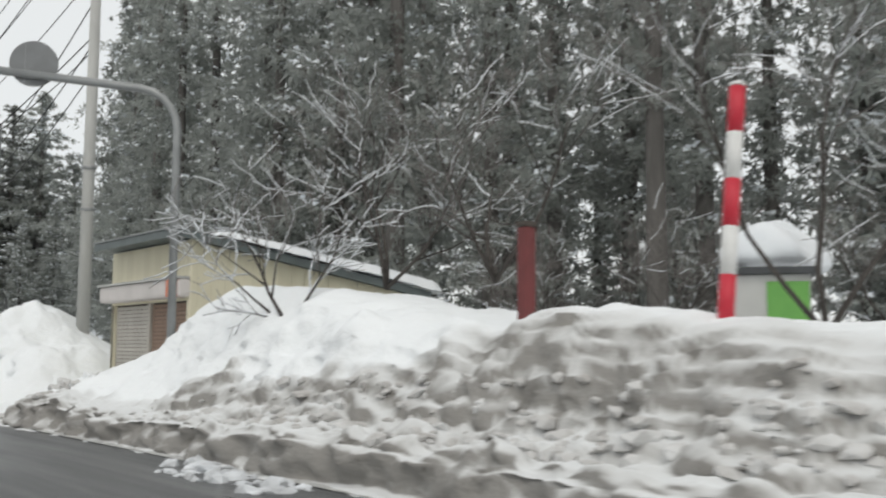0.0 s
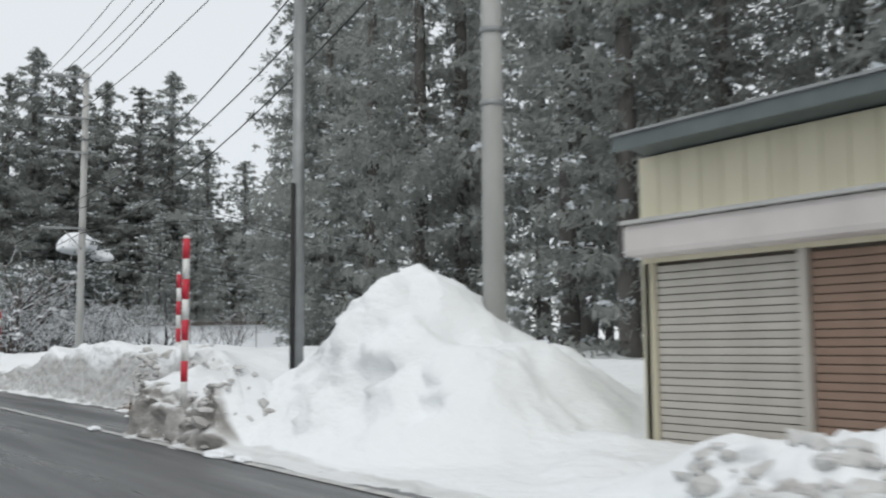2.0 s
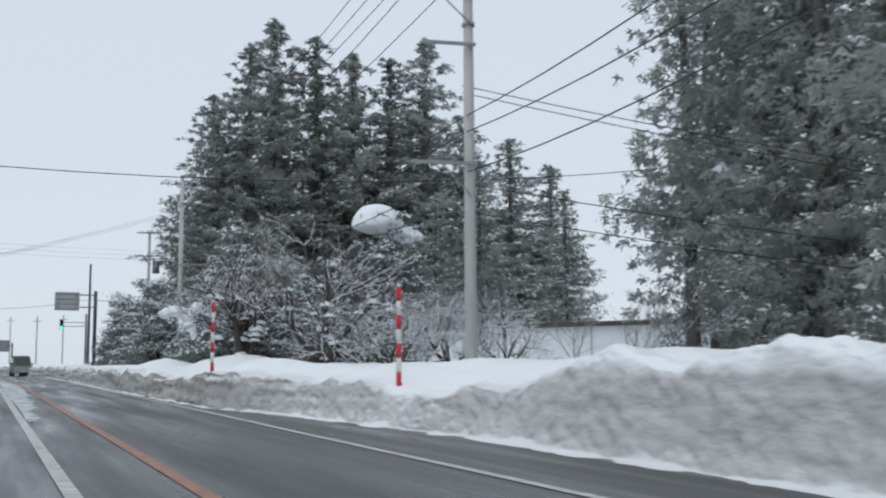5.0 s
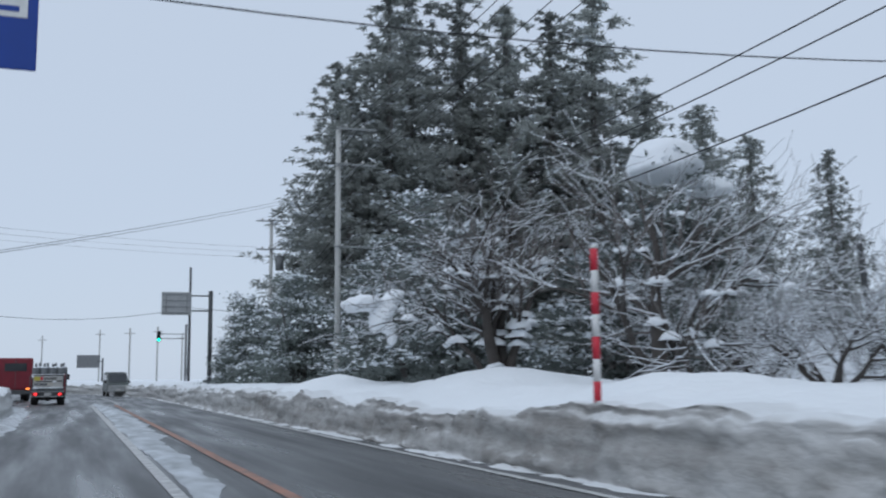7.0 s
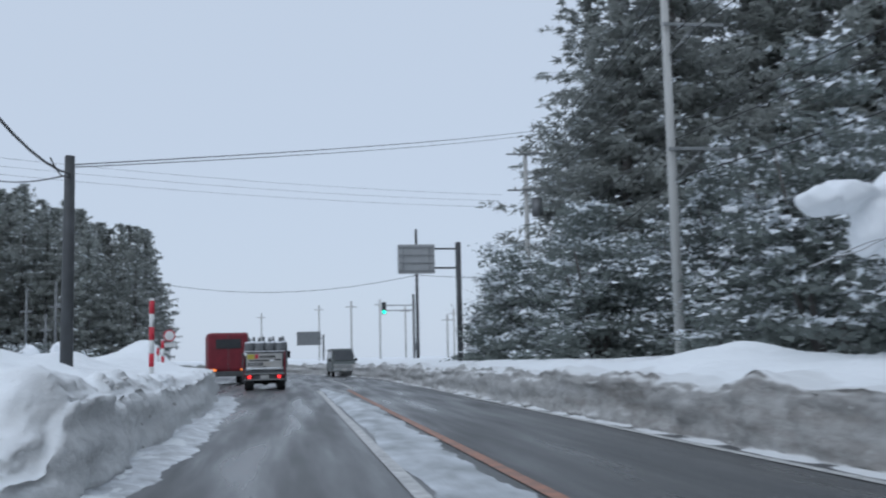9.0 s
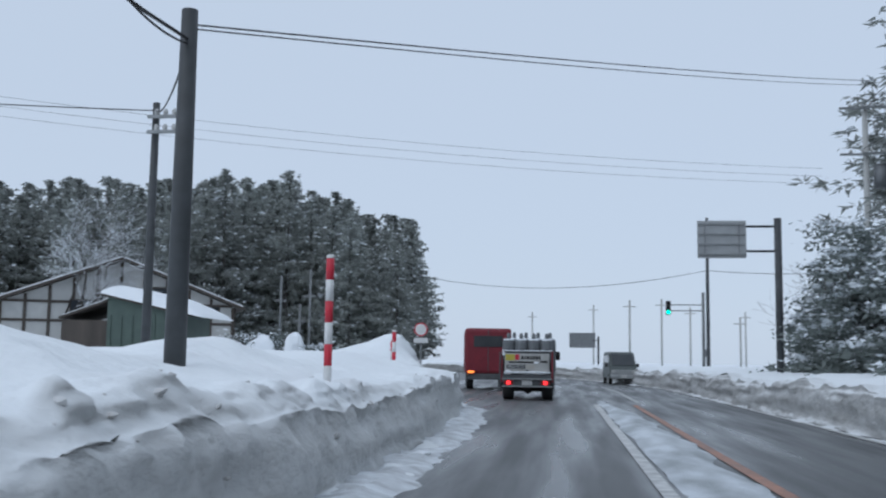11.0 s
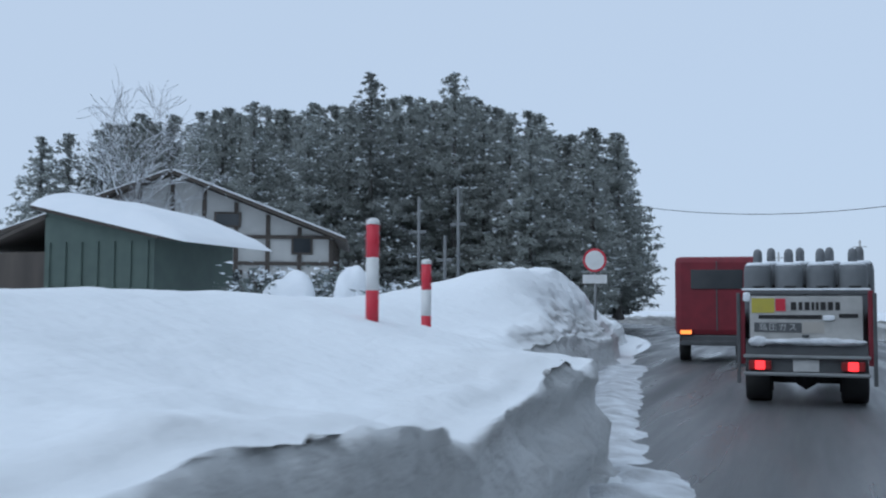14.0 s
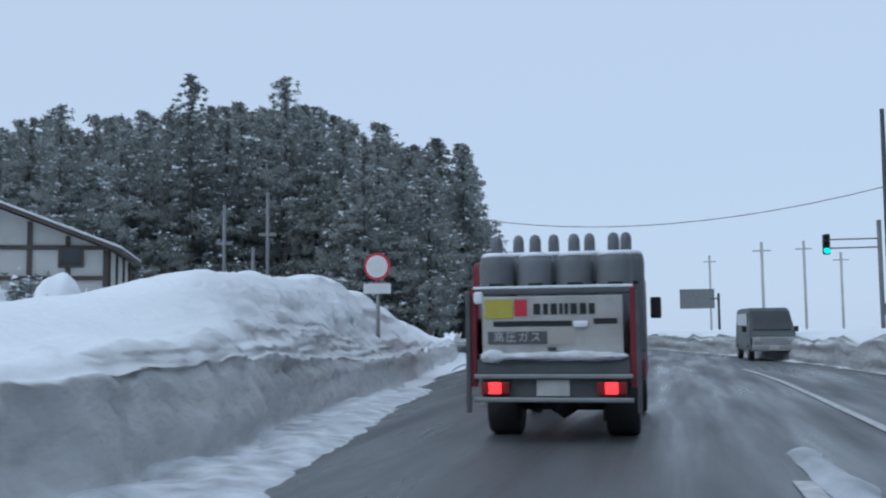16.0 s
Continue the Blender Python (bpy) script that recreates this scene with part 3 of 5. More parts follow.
def cedar(name, height, spread, bare, seed, snow=0.1, density=1.0, label="", per=6, grain=1.12):
    """A tall cedar: bare lower trunk, tiers of drooping branches and tufts of needles."""
    rng = np.random.default_rng(seed)
    root = thing(name, 0, 0, 0, 0, label, "conifer tree")
    trunk = rod([(0.02 * math.sin(k) * k / 3, 0, height * f) for k, f in enumerate((0, 0.03, 0.2, 0.45, 0.7, 0.97))],
                [height * r for r in (0.016, 0.0125, 0.011, 0.0085, 0.0055, 0.0015)], 9)
    part("trunk", trunk, BARK, root)
    mids, al, wl, kinds = [], [], [], []
    z = bare * height
    while z < height * 0.985:
        f = (z - bare * height) / (height * (1 - bare))
        reach = spread * (min(1.0, 0.62 + 1.6 * f) if f < 0.25 else (1 - f) ** 0.74 * 1.22) * rng.uniform(0.85, 1.10) + 0.20
        for k in range(max(3, int(round(rng.uniform(3.0, 5.6) * density * (0.62 + 0.17 * reach))))):
            a = rng.uniform(0, 2 * math.pi)
            length = reach * rng.uniform(0.45, 1.12)
            # puffs of needles strung along the outer part of the bough, which hangs and then turns up
            puffs = max(2, int(length * 2.3 * density))
            s = np.clip(np.linspace(0.16, 1.0, puffs) + rng.normal(0, 0.06, puffs), 0.1, 1.05)
            wide = (0.19 + 0.065 * length) * rng.uniform(0.75, 1.3, puffs)
            side = rng.normal(0, 0.10 * length, puffs) * s
            base = np.stack([np.cos(a) * s * length - np.sin(a) * side, np.sin(a) * s * length + np.cos(a) * side, z + (-0.34 * s + 0.30 * s**2) * length + rng.normal(0, 0.08, puffs)], 1)
            n = per * 3
            v = rng.normal(0, 1, (puffs * n, 3))
            v /= np.linalg.norm(v, axis=1)[:, None]
            c = np.repeat(base, n, 0) + v * np.repeat(wide, n)[:, None] * rng.uniform(0.25, 1.15, (puffs * n, 1)) * (1, 1, 0.8)
            d = v + rng.normal(0, 0.5, v.shape) + np.array([0.35 * np.cos(a), 0.35 * np.sin(a), -0.35])
            d /= np.linalg.norm(d, axis=1)[:, None]
            w = np.cross(d, rng.normal(0, 1, d.shape))
            w /= np.linalg.norm(w, axis=1)[:, None] + 1e-6
            size = rng.uniform(0.09, 0.20, len(c))[:, None] * grain
            mids.append(c)
            al.append(d * size)
            wl.append(w * size * 0.34)
            kinds.append((np.repeat(rng.uniform(0, 1, puffs) < snow * 1.5, n) & (v[:, 2] > 0.35) & (rng.uniform(0, 1, len(c)) < 0.8)).astype(int))
        z += rng.uniform(0.28, 0.62) * (0.6 + 0.02 * height) * (1.05 - 0.4 * f)
    mids, al, wl, kinds = np.concatenate(mids), np.concatenate(al), np.concatenate(wl), np.concatenate(kinds)
    # the snow lies in small flat clots on top of the puffs
    up = kinds == 1
    al[up, 2] *= 0.6
    wl[up, 2] *= 0.6
    mids[up, 2] += 0.05
    wl[up] *= 2.0
    al[up] *= 0.62
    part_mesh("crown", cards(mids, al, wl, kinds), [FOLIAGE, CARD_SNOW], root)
    return root


def branching(rng, start, aim, length, radius, level, out, spread=0.6, lift=0.08, kids=(3, 5)):
    """Limbs that fork into finer ones; fills out with (points, radii)."""
    pts, rad = [Vector(start)], [radius]
    d = Vector(aim).normalized()
    steps = 5 if level > 1 else 4
    for k in range(steps):
        d = (d + Vector(rng.normal(0, 0.16, 3)) + Vector((0, 0, lift))).normalized()
        pts.append(pts[-1] + d * length / steps)
        rad.append(radius * (1 - 0.75 * (k + 1) / steps))
    out.append((pts, rad, level))
    if level == 0:
        return
    for k in range(int(rng.integers(*kids)) + (1 if level > 1 else 0)):
        f = rng.uniform(0.25, 1.0)
        i = min(int(f * steps), steps - 1)
        p = pts[i].lerp(pts[i + 1], f * steps - i)
        q = (pts[i + 1] - pts[i]).normalized()
        side = Vector(rng.normal(0, 1, 3))
        side = (side - q * side.dot(q)).normalized()
        branching(rng, p, q + side * spread * rng.uniform(0.7, 1.7), length * rng.uniform(0.5, 0.75), max(0.004, rad[i] * 0.6), level - 1, out, spread, lift * 0.8, kids)


def bare_tree(name, x, y, z, limbs, seed, label, levels=3, spread=0.6, snow=0.8, kids=(3, 5), lift=0.08, category="bare tree", pillows=0.0):
    """limbs: (direction, length, radius). Trunk and limbs, twigs, and the snow that lies along them."""
    rng = np.random.default_rng(seed)
    root = thing(name, x, y, z, 0, label, category)
    runs = []
    for aim, length, radius in limbs:
        branching(rng, (0, 0, 0), aim, length, radius, levels, runs, spread, lift, kids)
    thin, white = bmesh.new(), bmesh.new()
    for pts, rad, level in runs:
        if level >= levels - 1:
            part("trunk" if level == levels else "limb", rod(pts, rad, 7), BARK_DARK, root)
        else:
            rod(pts, [max(r, 0.005) for r in rad], 4 if level else 3, thin, cap=False)
        if snow and rng.uniform() < snow:
            keep = [(p, r) for p, r, q in zip(pts, rad, pts[1:] + pts[-1:]) if True]
            slope = (pts[-1] - pts[0]).normalized()
            if abs(slope.z) < (0.55 if level == levels else 0.86):
                rod([p + Vector((0, 0, max(r, 0.005) + 0.004)) for p, r in keep], [max(r, 0.005) * 0.72 + 0.0035 for p, r in keep], 4, white, cap=False)
    for pts, rad, level in runs:
        if pillows and level >= levels - 1 and rng.uniform() < pillows:
            p = pts[int(rng.integers(1, 4))]
            smooth(part("snow_pillow", pillow(None, p.x, p.y, p.z + 0.06, rng.uniform(0.12, 0.30), rng.uniform(0, 90)), SNOW, root))
    part("crown", thin, TWIG, root)
    if snow:
        tagged(part("snow_cover", white, CARD_SNOW, root), kind="stuff")
    return root


def pillow(bm, x, y, z, r, seed):
    """A ragged flat cushion of snow, drooping at its edge."""
    made = bmesh.new()
    bmesh.ops.create_icosphere(made, subdivisions=2, radius=1)
    for v in made.verts:
        k = 1 + 0.7 * noise.noise(v.co * 1.5 + Vector((seed, 0, 0)))
        out = math.hypot(v.co.x, v.co.y)
        v.co = Vector((x + v.co.x * r * k, y + v.co.y * r * 1.15 * k, z + v.co.z * r * 0.36 - out * out * r * 0.35 * k))
    return joined(bm, made)


def clump(name, x, y, z, sx, sy, sz, seed, count, label, snow=0.22, leaf=0.16, low=0.0, category="evergreen shrub", pillows=0.0):
    """A broad evergreen of many boughs: knots of leaves round scattered bough ends, snow lying on top of them."""
    rng = np.random.default_rng(seed)
    root = thing(name, x, y, z, 0, label, category)
    boughs = max(30, int(count / 70))
    v = rng.normal(0, 1, (boughs, 3))
    v /= np.linalg.norm(v, axis=1)[:, None]
    v[:, 2] = np.abs(v[:, 2]) * 1.25 - 0.25
    shell = rng.uniform(0.45, 1.05, boughs)[:, None]
    lump = 1 + 0.28 * np.sin(v[:, :1] * 5 + seed) * np.sin(v[:, 1:2] * 4 + 1.3 * seed)
    ends = v * shell * lump * (sx, sy, sz)
    ends[:, 2] = np.maximum(ends[:, 2] + sz * 0.25, low + 0.1)
    n = count // boughs
    c = np.repeat(ends, n, 0)
    outward = np.repeat(v, n, 0) * (1, 1, 0.2)
    heart = rng.normal(0, 1, c.shape) * (0.30, 0.30, 0.12)
    c = c + heart + outward * rng.uniform(-0.35, 0.25, (len(c), 1))
    d = rng.normal(0, 1, c.shape) * (0.7, 0.7, 0.35) + outward * 0.9
    d /= np.linalg.norm(d, axis=1)[:, None]
    w = np.cross(d, rng.normal(0, 1, c.shape))
    w /= np.linalg.norm(w, axis=1)[:, None] + 1e-6
    size = rng.uniform(0.6, 1.35, len(c))[:, None] * leaf
    kinds = ((heart[:, 2] > 0.03 - 0.12 * snow) & (np.repeat(v[:, 2], n) > -0.1) & (rng.uniform(0, 1, len(c)) < snow * 0.95)).astype(int)
    up = kinds == 1
    a, b = d * size, w * size * 0.5
    a[up, 2] *= 0.7
    b[up, 2] *= 0.7
    b[up] *= 1.3
    c[up, 2] += 0.08
    part_mesh("crown", cards(c, a, b, kinds), [FOLIAGE_BUSH, CARD_SNOW], root)
    for p, q in zip(ends, v):
        if pillows and q[2] > -0.1 and rng.uniform() < pillows:
            smooth(part("snow_pillow", pillow(None, p[0] + q[0] * 0.1, p[1] + q[1] * 0.1, p[2] + 0.10, rng.uniform(0.10, 0.30), rng.uniform(0, 90)), SNOW, root))
    trunk = bmesh.new()
    for k in range(5):
        a0 = rng.uniform(0, 6.28)
        rod([(0.1 * math.cos(a0), 0.1 * math.sin(a0), 0), (0.3 * sx * math.cos(a0), 0.3 * sy * math.sin(a0), sz * 0.45),
             (0.6 * sx * math.cos(a0), 0.6 * sy * math.sin(a0), sz * 0.95)], [0.11, 0.07, 0.02], 6, trunk)
    part("trunk", trunk, BARK, root)
    return root


def snow_lump(name, x, y, z, sx, sy, sz, seed, label, category="snow lump", ragged=0.25):
    """A pillow of snow lying on something; the more ragged, the more it has slumped and hangs in folds."""
    bm = bmesh.new()
    bmesh.ops.create_icosphere(bm, subdivisions=4, radius=1)
    for v in bm.verts:
        k = 1 + 1.3 * ragged * noise.noise(v.co * 1.2 + Vector((seed * 3.1, 0, 0))) + 0.3 * ragged * noise.noise(v.co * 2.6 + Vector((seed, 9, 0)))
        if v.co.z < 0:
            v.co.z *= 0.5
        v.co = Vector((v.co.x * sx, v.co.y * sy, v.co.z * sz)) * max(0.25, k)
    ob = smooth(part(name, bm, SNOW))
    ob.location = (x, y, z)
    return tagged(ob, label, category)


# cedars: a few grown once, then set about
KINDS = [cedar("cedar_tree", 24, 4.3, 0.06, 3, 0.24, 1.0, label="tall dark cedar with snow flecks on its boughs", grain=1.35),
         cedar("cedar_tree", 27, 4.2, 0.12, 4, 0.23, 1.0, label="tall dark cedar with snow flecks on its boughs", grain=1.35),
         cedar("cedar_tree", 21, 3.8, 0.05, 5, 0.26, 1.1, label="narrow cedar dusted with snow"),
         cedar("cedar_tree", 23, 3.2, 0.28, 6, 0.17, 0.76, label="tall cedar with a long bare trunk"),
         cedar("cedar_tree", 19, 4.0, 0.04, 7, 0.34, 1.1, label="young cedar dusted with snow"),
         cedar("cedar_tree", 22, 4.2, 0.05, 8, 0.24, 1.0, label="cedar of the far wood dusted with snow", per=2, grain=2.2),
         cedar("cedar_tree", 25, 3.7, 0.03, 10, 0.17, 0.76, label="tall open cedar with snow caught in its boughs"),
         cedar("cedar_tree", 20, 3.6, 0.10, 9, 0.24, 1.0, label="cedar of the far wood dusted with snow", per=2, grain=2.2)]
HEIGHTS = [24, 27, 21, 23, 19, 22, 25, 20]
placed = set()


def plant(kind, x, y, z, height, turn, group, wide=1.0):
    k = height / HEIGHTS[kind]
    m = pose(x, y, z, 0, 0, turn) @ Matrix.Diagonal((k * wide, k * wide, k, 1))
    if kind not in placed:
        placed.add(kind)
        ob = KINDS[kind]
        ob.matrix_world = m
    else:
        ob = copy_thing(KINDS[kind], pose(x, y, z, 0, 0, turn))
        ob.scale = (k * wide, k * wide, k)
    tagged(ob, group=group)


def stand(spots, group, seed, wide=1.0):
    rng = random.Random(seed)
    for kind, x, y, h in spots:
        plant(kind, x, y, 0.7, h, rng.uniform(0, 360), group, wide)


def wood(group, seed, count, x0, x1, y0, y1, h0, h1, kinds, apart, keep=lambda x, y: True):
    rng = random.Random(seed)
    spots, tries = [], 0
    while len(spots) < count and tries < 4000:
        tries += 1
        x, y = rng.uniform(x0, x1), rng.uniform(y0, y1)
        if keep(x, y) and all(math.hypot(x - a, y - b) > apart for _, a, b, _ in spots):
            spots.append((rng.choice(kinds), x, y, rng.uniform(h0, h1)))
    stand(spots, group, seed + 1)


# the wood behind the shed, its edge towards the field, and the grove further on
wood("cedars behind the shed", 1, 13, 16, 31, -16, 18, 20, 27, [3, 3, 3, 6], 2.8)
wood("cedars behind the shed", 31, 15, 15.5, 31, 18, 54, 20, 27, [6, 6, 6, 3], 2.8, lambda x, y: x > 16 + max(0, (y - 30) * 0.38))
wood("cedars behind the shed", 41, 8, 32, 46, -16, 22, 17, 23, [5, 7], 3.5)
wood("cedars behind the shed", 21, 4, 32, 42, 20, 60, 16, 20, [5, 7], 5.0)
stand([(4, 25.5, 61.0, 12), (4, 23.0, 56.5, 13), (2, 21.5, 51.5, 14), (6, 26.6, 66.5, 25), (6, 29.5, 68.5, 28), (3, 30.5, 63.5, 26), (6, 25.8, 60.5, 27), (0, 27.6, 63.0, 26), (1, 24.2, 57.5, 27), (6, 22.6, 55.0, 25), (6, 21.2, 48.5, 27), (6, 20.0, 43.0, 25), (3, 33.0, 66.0, 26), (6, 20.5, 35.5, 25), (3, 24.0, 38.5, 26), (6, 18.5, 31.0, 24), (6, 27.0, 44.5, 26), (3, 23.0, 31.5, 25), (6, 22.5, 27.0, 25)], "cedars at the edge of the wood", 5)
stand([(0, 17.0, 115.5, 21.8), (1, 19.6, 115.0, 27.4), (0, 23.6, 123.0, 32.6), (1, 27.2, 121.0, 31.0), (0, 30.0, 118.5, 29.0), (1, 33.2, 117.5, 28.6), (0, 36.0, 116.0, 30.2), (2, 39.6, 114.5, 22.4), (2, 43.2, 113.0, 21.2), (2, 46.6, 111.5, 18.6),
       (1, 19.0, 127.0, 26.0), (0, 25.5, 129.0, 28.0), (1, 31.0, 126.0, 27.0), (0, 37.0, 122.0, 25.0), (4, 41.0, 118.0, 18.0)], "grove of tall cedars", 6, 1.5)
stand([(4, 35.5, 91.0, 12.0), (2, 31.5, 96.0, 15.0), (4, 29.0, 98.0, 12.5)], "lone cedars in the field", 7)
# the wood to the left of the road
rng_wood = random.Random(8)
spots = []
while len(spots) < 96:
    x, y = rng_wood.uniform(-54, -11), rng_wood.uniform(149, 180)
    k = (y - 95) / 55
    across = x / k
    if x < -11.4 - 0.15 * (y - 149) and all(math.hypot(x - a, y - b) > 2.0 for _, a, b, _ in spots):
        spots.append((rng_wood.choice((5, 7, 5, 7)), x, y, (1.3 + min(12.0, 8.9 + (-10.5 - across) * 0.31)) * k * rng_wood.uniform(0.92, 1.03)))
stand(spots, "cedars beyond the houses", 9, 1.25)
stand([(2, -22.0, 152.7, 15.9), (0, -25.7, 148.2, 14.9), (2, -33.0, 147.0, 13.6), (4, -29.5, 147.5, 12.6), (4, -37.5, 148.0, 12.5)], "cedars beyond the houses", 10, 1.2)
# ---- the shed ----
def shed():
    root = thing("shed", 8.38, 16.5, 0.06, 0, "cream shuttered roadside shed with a snow-covered lean-to roof", "shed")
    wx, wy, deep = 5.3, 4.15, 0.14  # depth away from the road, width along it
    high, low = 3.36, 2.50

    def wall(pts, normal):
        bm = bmesh.new()
        v = [bm.verts.new(p) for p in pts]
        f = bm.faces.new(v)
        ext = bmesh.ops.extrude_face_region(bm, geom=[f])
        bmesh.ops.translate(bm, vec=Vector(normal) * -deep, verts=[g for g in ext["geom"] if isinstance(g, bmesh.types.BMVert)])
        bmesh.ops.recalc_face_normals(bm, faces=bm.faces)
        part("wall", bm, CREAM, root)

    wall([(0, 0, 0), (wx, 0, 0), (wx, 0, low), (0, 0, high)], (0, -1, 0))
    wall([(0, wy, 0), (0, wy, high), (wx, wy, low), (wx, wy, 0)], (0, 1, 0))
    wall([(wx, deep, 0), (wx, wy - deep, 0), (wx, wy - deep, low - 0.02), (wx, deep, low - 0.02)], (1, 0, 0))
    wall([(0, deep, 2.2), (0, deep, high - 0.02), (0, wy - deep, high - 0.02), (0, wy - deep, 2.2)], (-1, 0, 0))
    tilt = math.atan2(high - low, wx)
    rot = Matrix.Rotation(tilt, 3, "Y")
    part("roof", box(wx / 2 + 0.02, 1.88, (high + low) / 2 + 0.10, wx + 0.96, 4.38, 0.09, 0.015, rot=rot), ROOF_EDGE, root)
    part("roof_lip", box(-0.49, 1.88, high + 0.225, 0.06, 4.46, 0.035, 0.008), STEEL, root)
    part("roof_trim", box(-0.46, 1.88, high + 0.13, 0.05, 4.42, 0.17, 0.012), ROOF_EDGE, root, "grey-green roof fascia")
    part("verge_trim", box(wx / 2 - 0.05, -0.32, (high + low) / 2 + 0.06, wx + 1.0, 0.05, 0.17, 0.01, rot=rot), ROOF_EDGE, root)
    # snow lying on the back of the roof
    n, k = 40, 26
    u, v = np.meshgrid(np.linspace(0, 1, n), np.linspace(0, 1, k))
    sx = 0.35 + u * (wx + 0.45)
    sy = -0.46 + v * (wy + 0.6)
    sy = sy + 0.06 * fractal(sx * 1.5, v * 3, 78)
    edge = np.minimum(np.minimum(u, 1 - u) * 9, np.minimum(v, 1 - v) * 9).clip(0, 1) ** 0.35
    top = high + 0.17 - (sx) * math.tan(tilt) + edge * (0.20 + 0.16 * u) + 0.03 * fractal(sx * 2, sy * 2, 77)
    smooth(part_mesh("roof_snow", grid_mesh("roof_snow", sx, sy, top), SNOW, root, "snow lying on the lean-to roof"))
    # siding boards, standing a little proud of the walls
    for k in range(14):
        part("siding_board", box(-0.008, 0.15 + 0.2965 * k, 2.92, 0.016, 0.286, 0.94, 0.004), CREAM, root)
    for k in range(17):
        x = 0.24 + 0.305 * k
        top = high - (x + 0.15) * (high - low) / wx - 0.03
        part("siding_board", box(x, -0.008, top / 2 + 0.4, 0.294, 0.016, top - 0.8, 0.004), CREAM, root)
    # awning box over the shutters
    part("awning", box(-0.11, wy / 2 - 0.03, 2.43, 0.40, wy + 0.06, 0.36, 0.07), FASCIA, root, "long pale awning box")
    part("awning_cap", box(-0.13, wy / 2 - 0.03, 2.63, 0.46, wy + 0.05, 0.045, 0.01), PANEL_WHITE, root)
    part("awning_lamp", box(-0.32, 0.24, 2.42, 0.09, 0.42, 0.34, 0.03), ORANGE, root, "faded orange lamp box at the awning's end")
    for name, y0, y1, m in (("shutter", 0.16, 2.02, SHUTTER_RUST), ("shutter", 2.12, 4.01, SHUTTER)):
        holder = bmesh.new()
        box(0.10, (y0 + y1) / 2, 1.1, 0.03, y1 - y0, 2.2, bm=holder)
        # Dark sheet added behind the slats paints in the shade of their gaps.
        sh = part(name, holder, TIMBER, root, "rust-brown roller shutter" if m is SHUTTER_RUST else "beige roller shutter")
        first = None
        for k in range(26):
            if first is None:
                slat = part("slat", box(0.075, (y0 + y1) / 2, 0, 0.03, y1 - y0 - 0.02, 0.074, 0.014), m, sh)
                first = slat.data
            else:
                slat = new("slat", first)
                slat.parent = sh
            slat.location = (0, 0, 0.06 + k * 0.0825)
    for y0 in (0.07, 2.07, 4.08):
        part("post", box(0.05, y0, 1.1, 0.10, 0.10, 2.2, 0.01), SHUTTER, root)
    part("corner_trim", box(0.0, 0.0, 1.7, 0.16, 0.16, 3.4, 0.02), CREAM, root)
    return root


shed()


# ---- poles, lamps and signs ----
def snow_pole(x, y, z, tall, radius=0.05, lean=(0, 0), bands=None, label="red and white striped snow pole standing in the bank", group="snow poles"):
    root = thing("snow_pole", x, y, z, 0, label, "snow pole", group)
    root.matrix_world = pose(x, y, z, lean[0], lean[1], 0)
    n = bands or max(3, int(round(tall / 0.29)))
    h = tall / n
    for k in range(n):
        red = (n - 1 - k) % 2 == 0
        part("band", rod([(0, 0, k * h), (0, 0, (k + 1) * h)], radius, 12), POLE_RED if red else POLE_WHITE, root)
    part("cap", rod([(0, 0, tall), (0, 0, tall + 0.03), (0, 0, tall + 0.05)], [radius * 1.05, radius * 1.05, radius * 0.6], 12), POLE_WHITE, root)
    part("foot", rod([(0, 0, -0.9), (0, 0, 0.02)], radius * 0.9, 10), STEEL, root)
    return root


for x, y, top in ((5.42, 27.05, 2.97), (7.82, 34.04, 2.96), (5.95, 62.3, 2.97), (7.5, 51.7, 2.73), (-3.3, 87.6, 2.55), (-4.64, 100.8, 1.98), (-5.08, 103.16, 1.78)):
    low = lies(x, y) - 0.03
    snow_pole(x, y, low, top - low, 0.052)
low = lies(7.4, 3.45) - 0.05
snow_pole(7.36, 3.47, low, 2.22, 0.075, lean=(0, 7), bands=5)


def crossarm(root, z, reach, side, y=0.0, ins=3):
    arm = part("crossarm", box(side * reach / 2, y, z, abs(reach) + 0.3, 0.09, 0.09, 0.012), STEEL, root)
    for k in range(ins):
        part("insulator", rod([(side * reach * (k + 0.4) / ins, y, z + 0.04), (side * reach * (k + 0.4) / ins, y, z + 0.12), (side * reach * (k + 0.4) / ins, y, z + 0.2)],
                              [0.05, 0.07, 0.03], 8), PANEL_WHITE, arm)


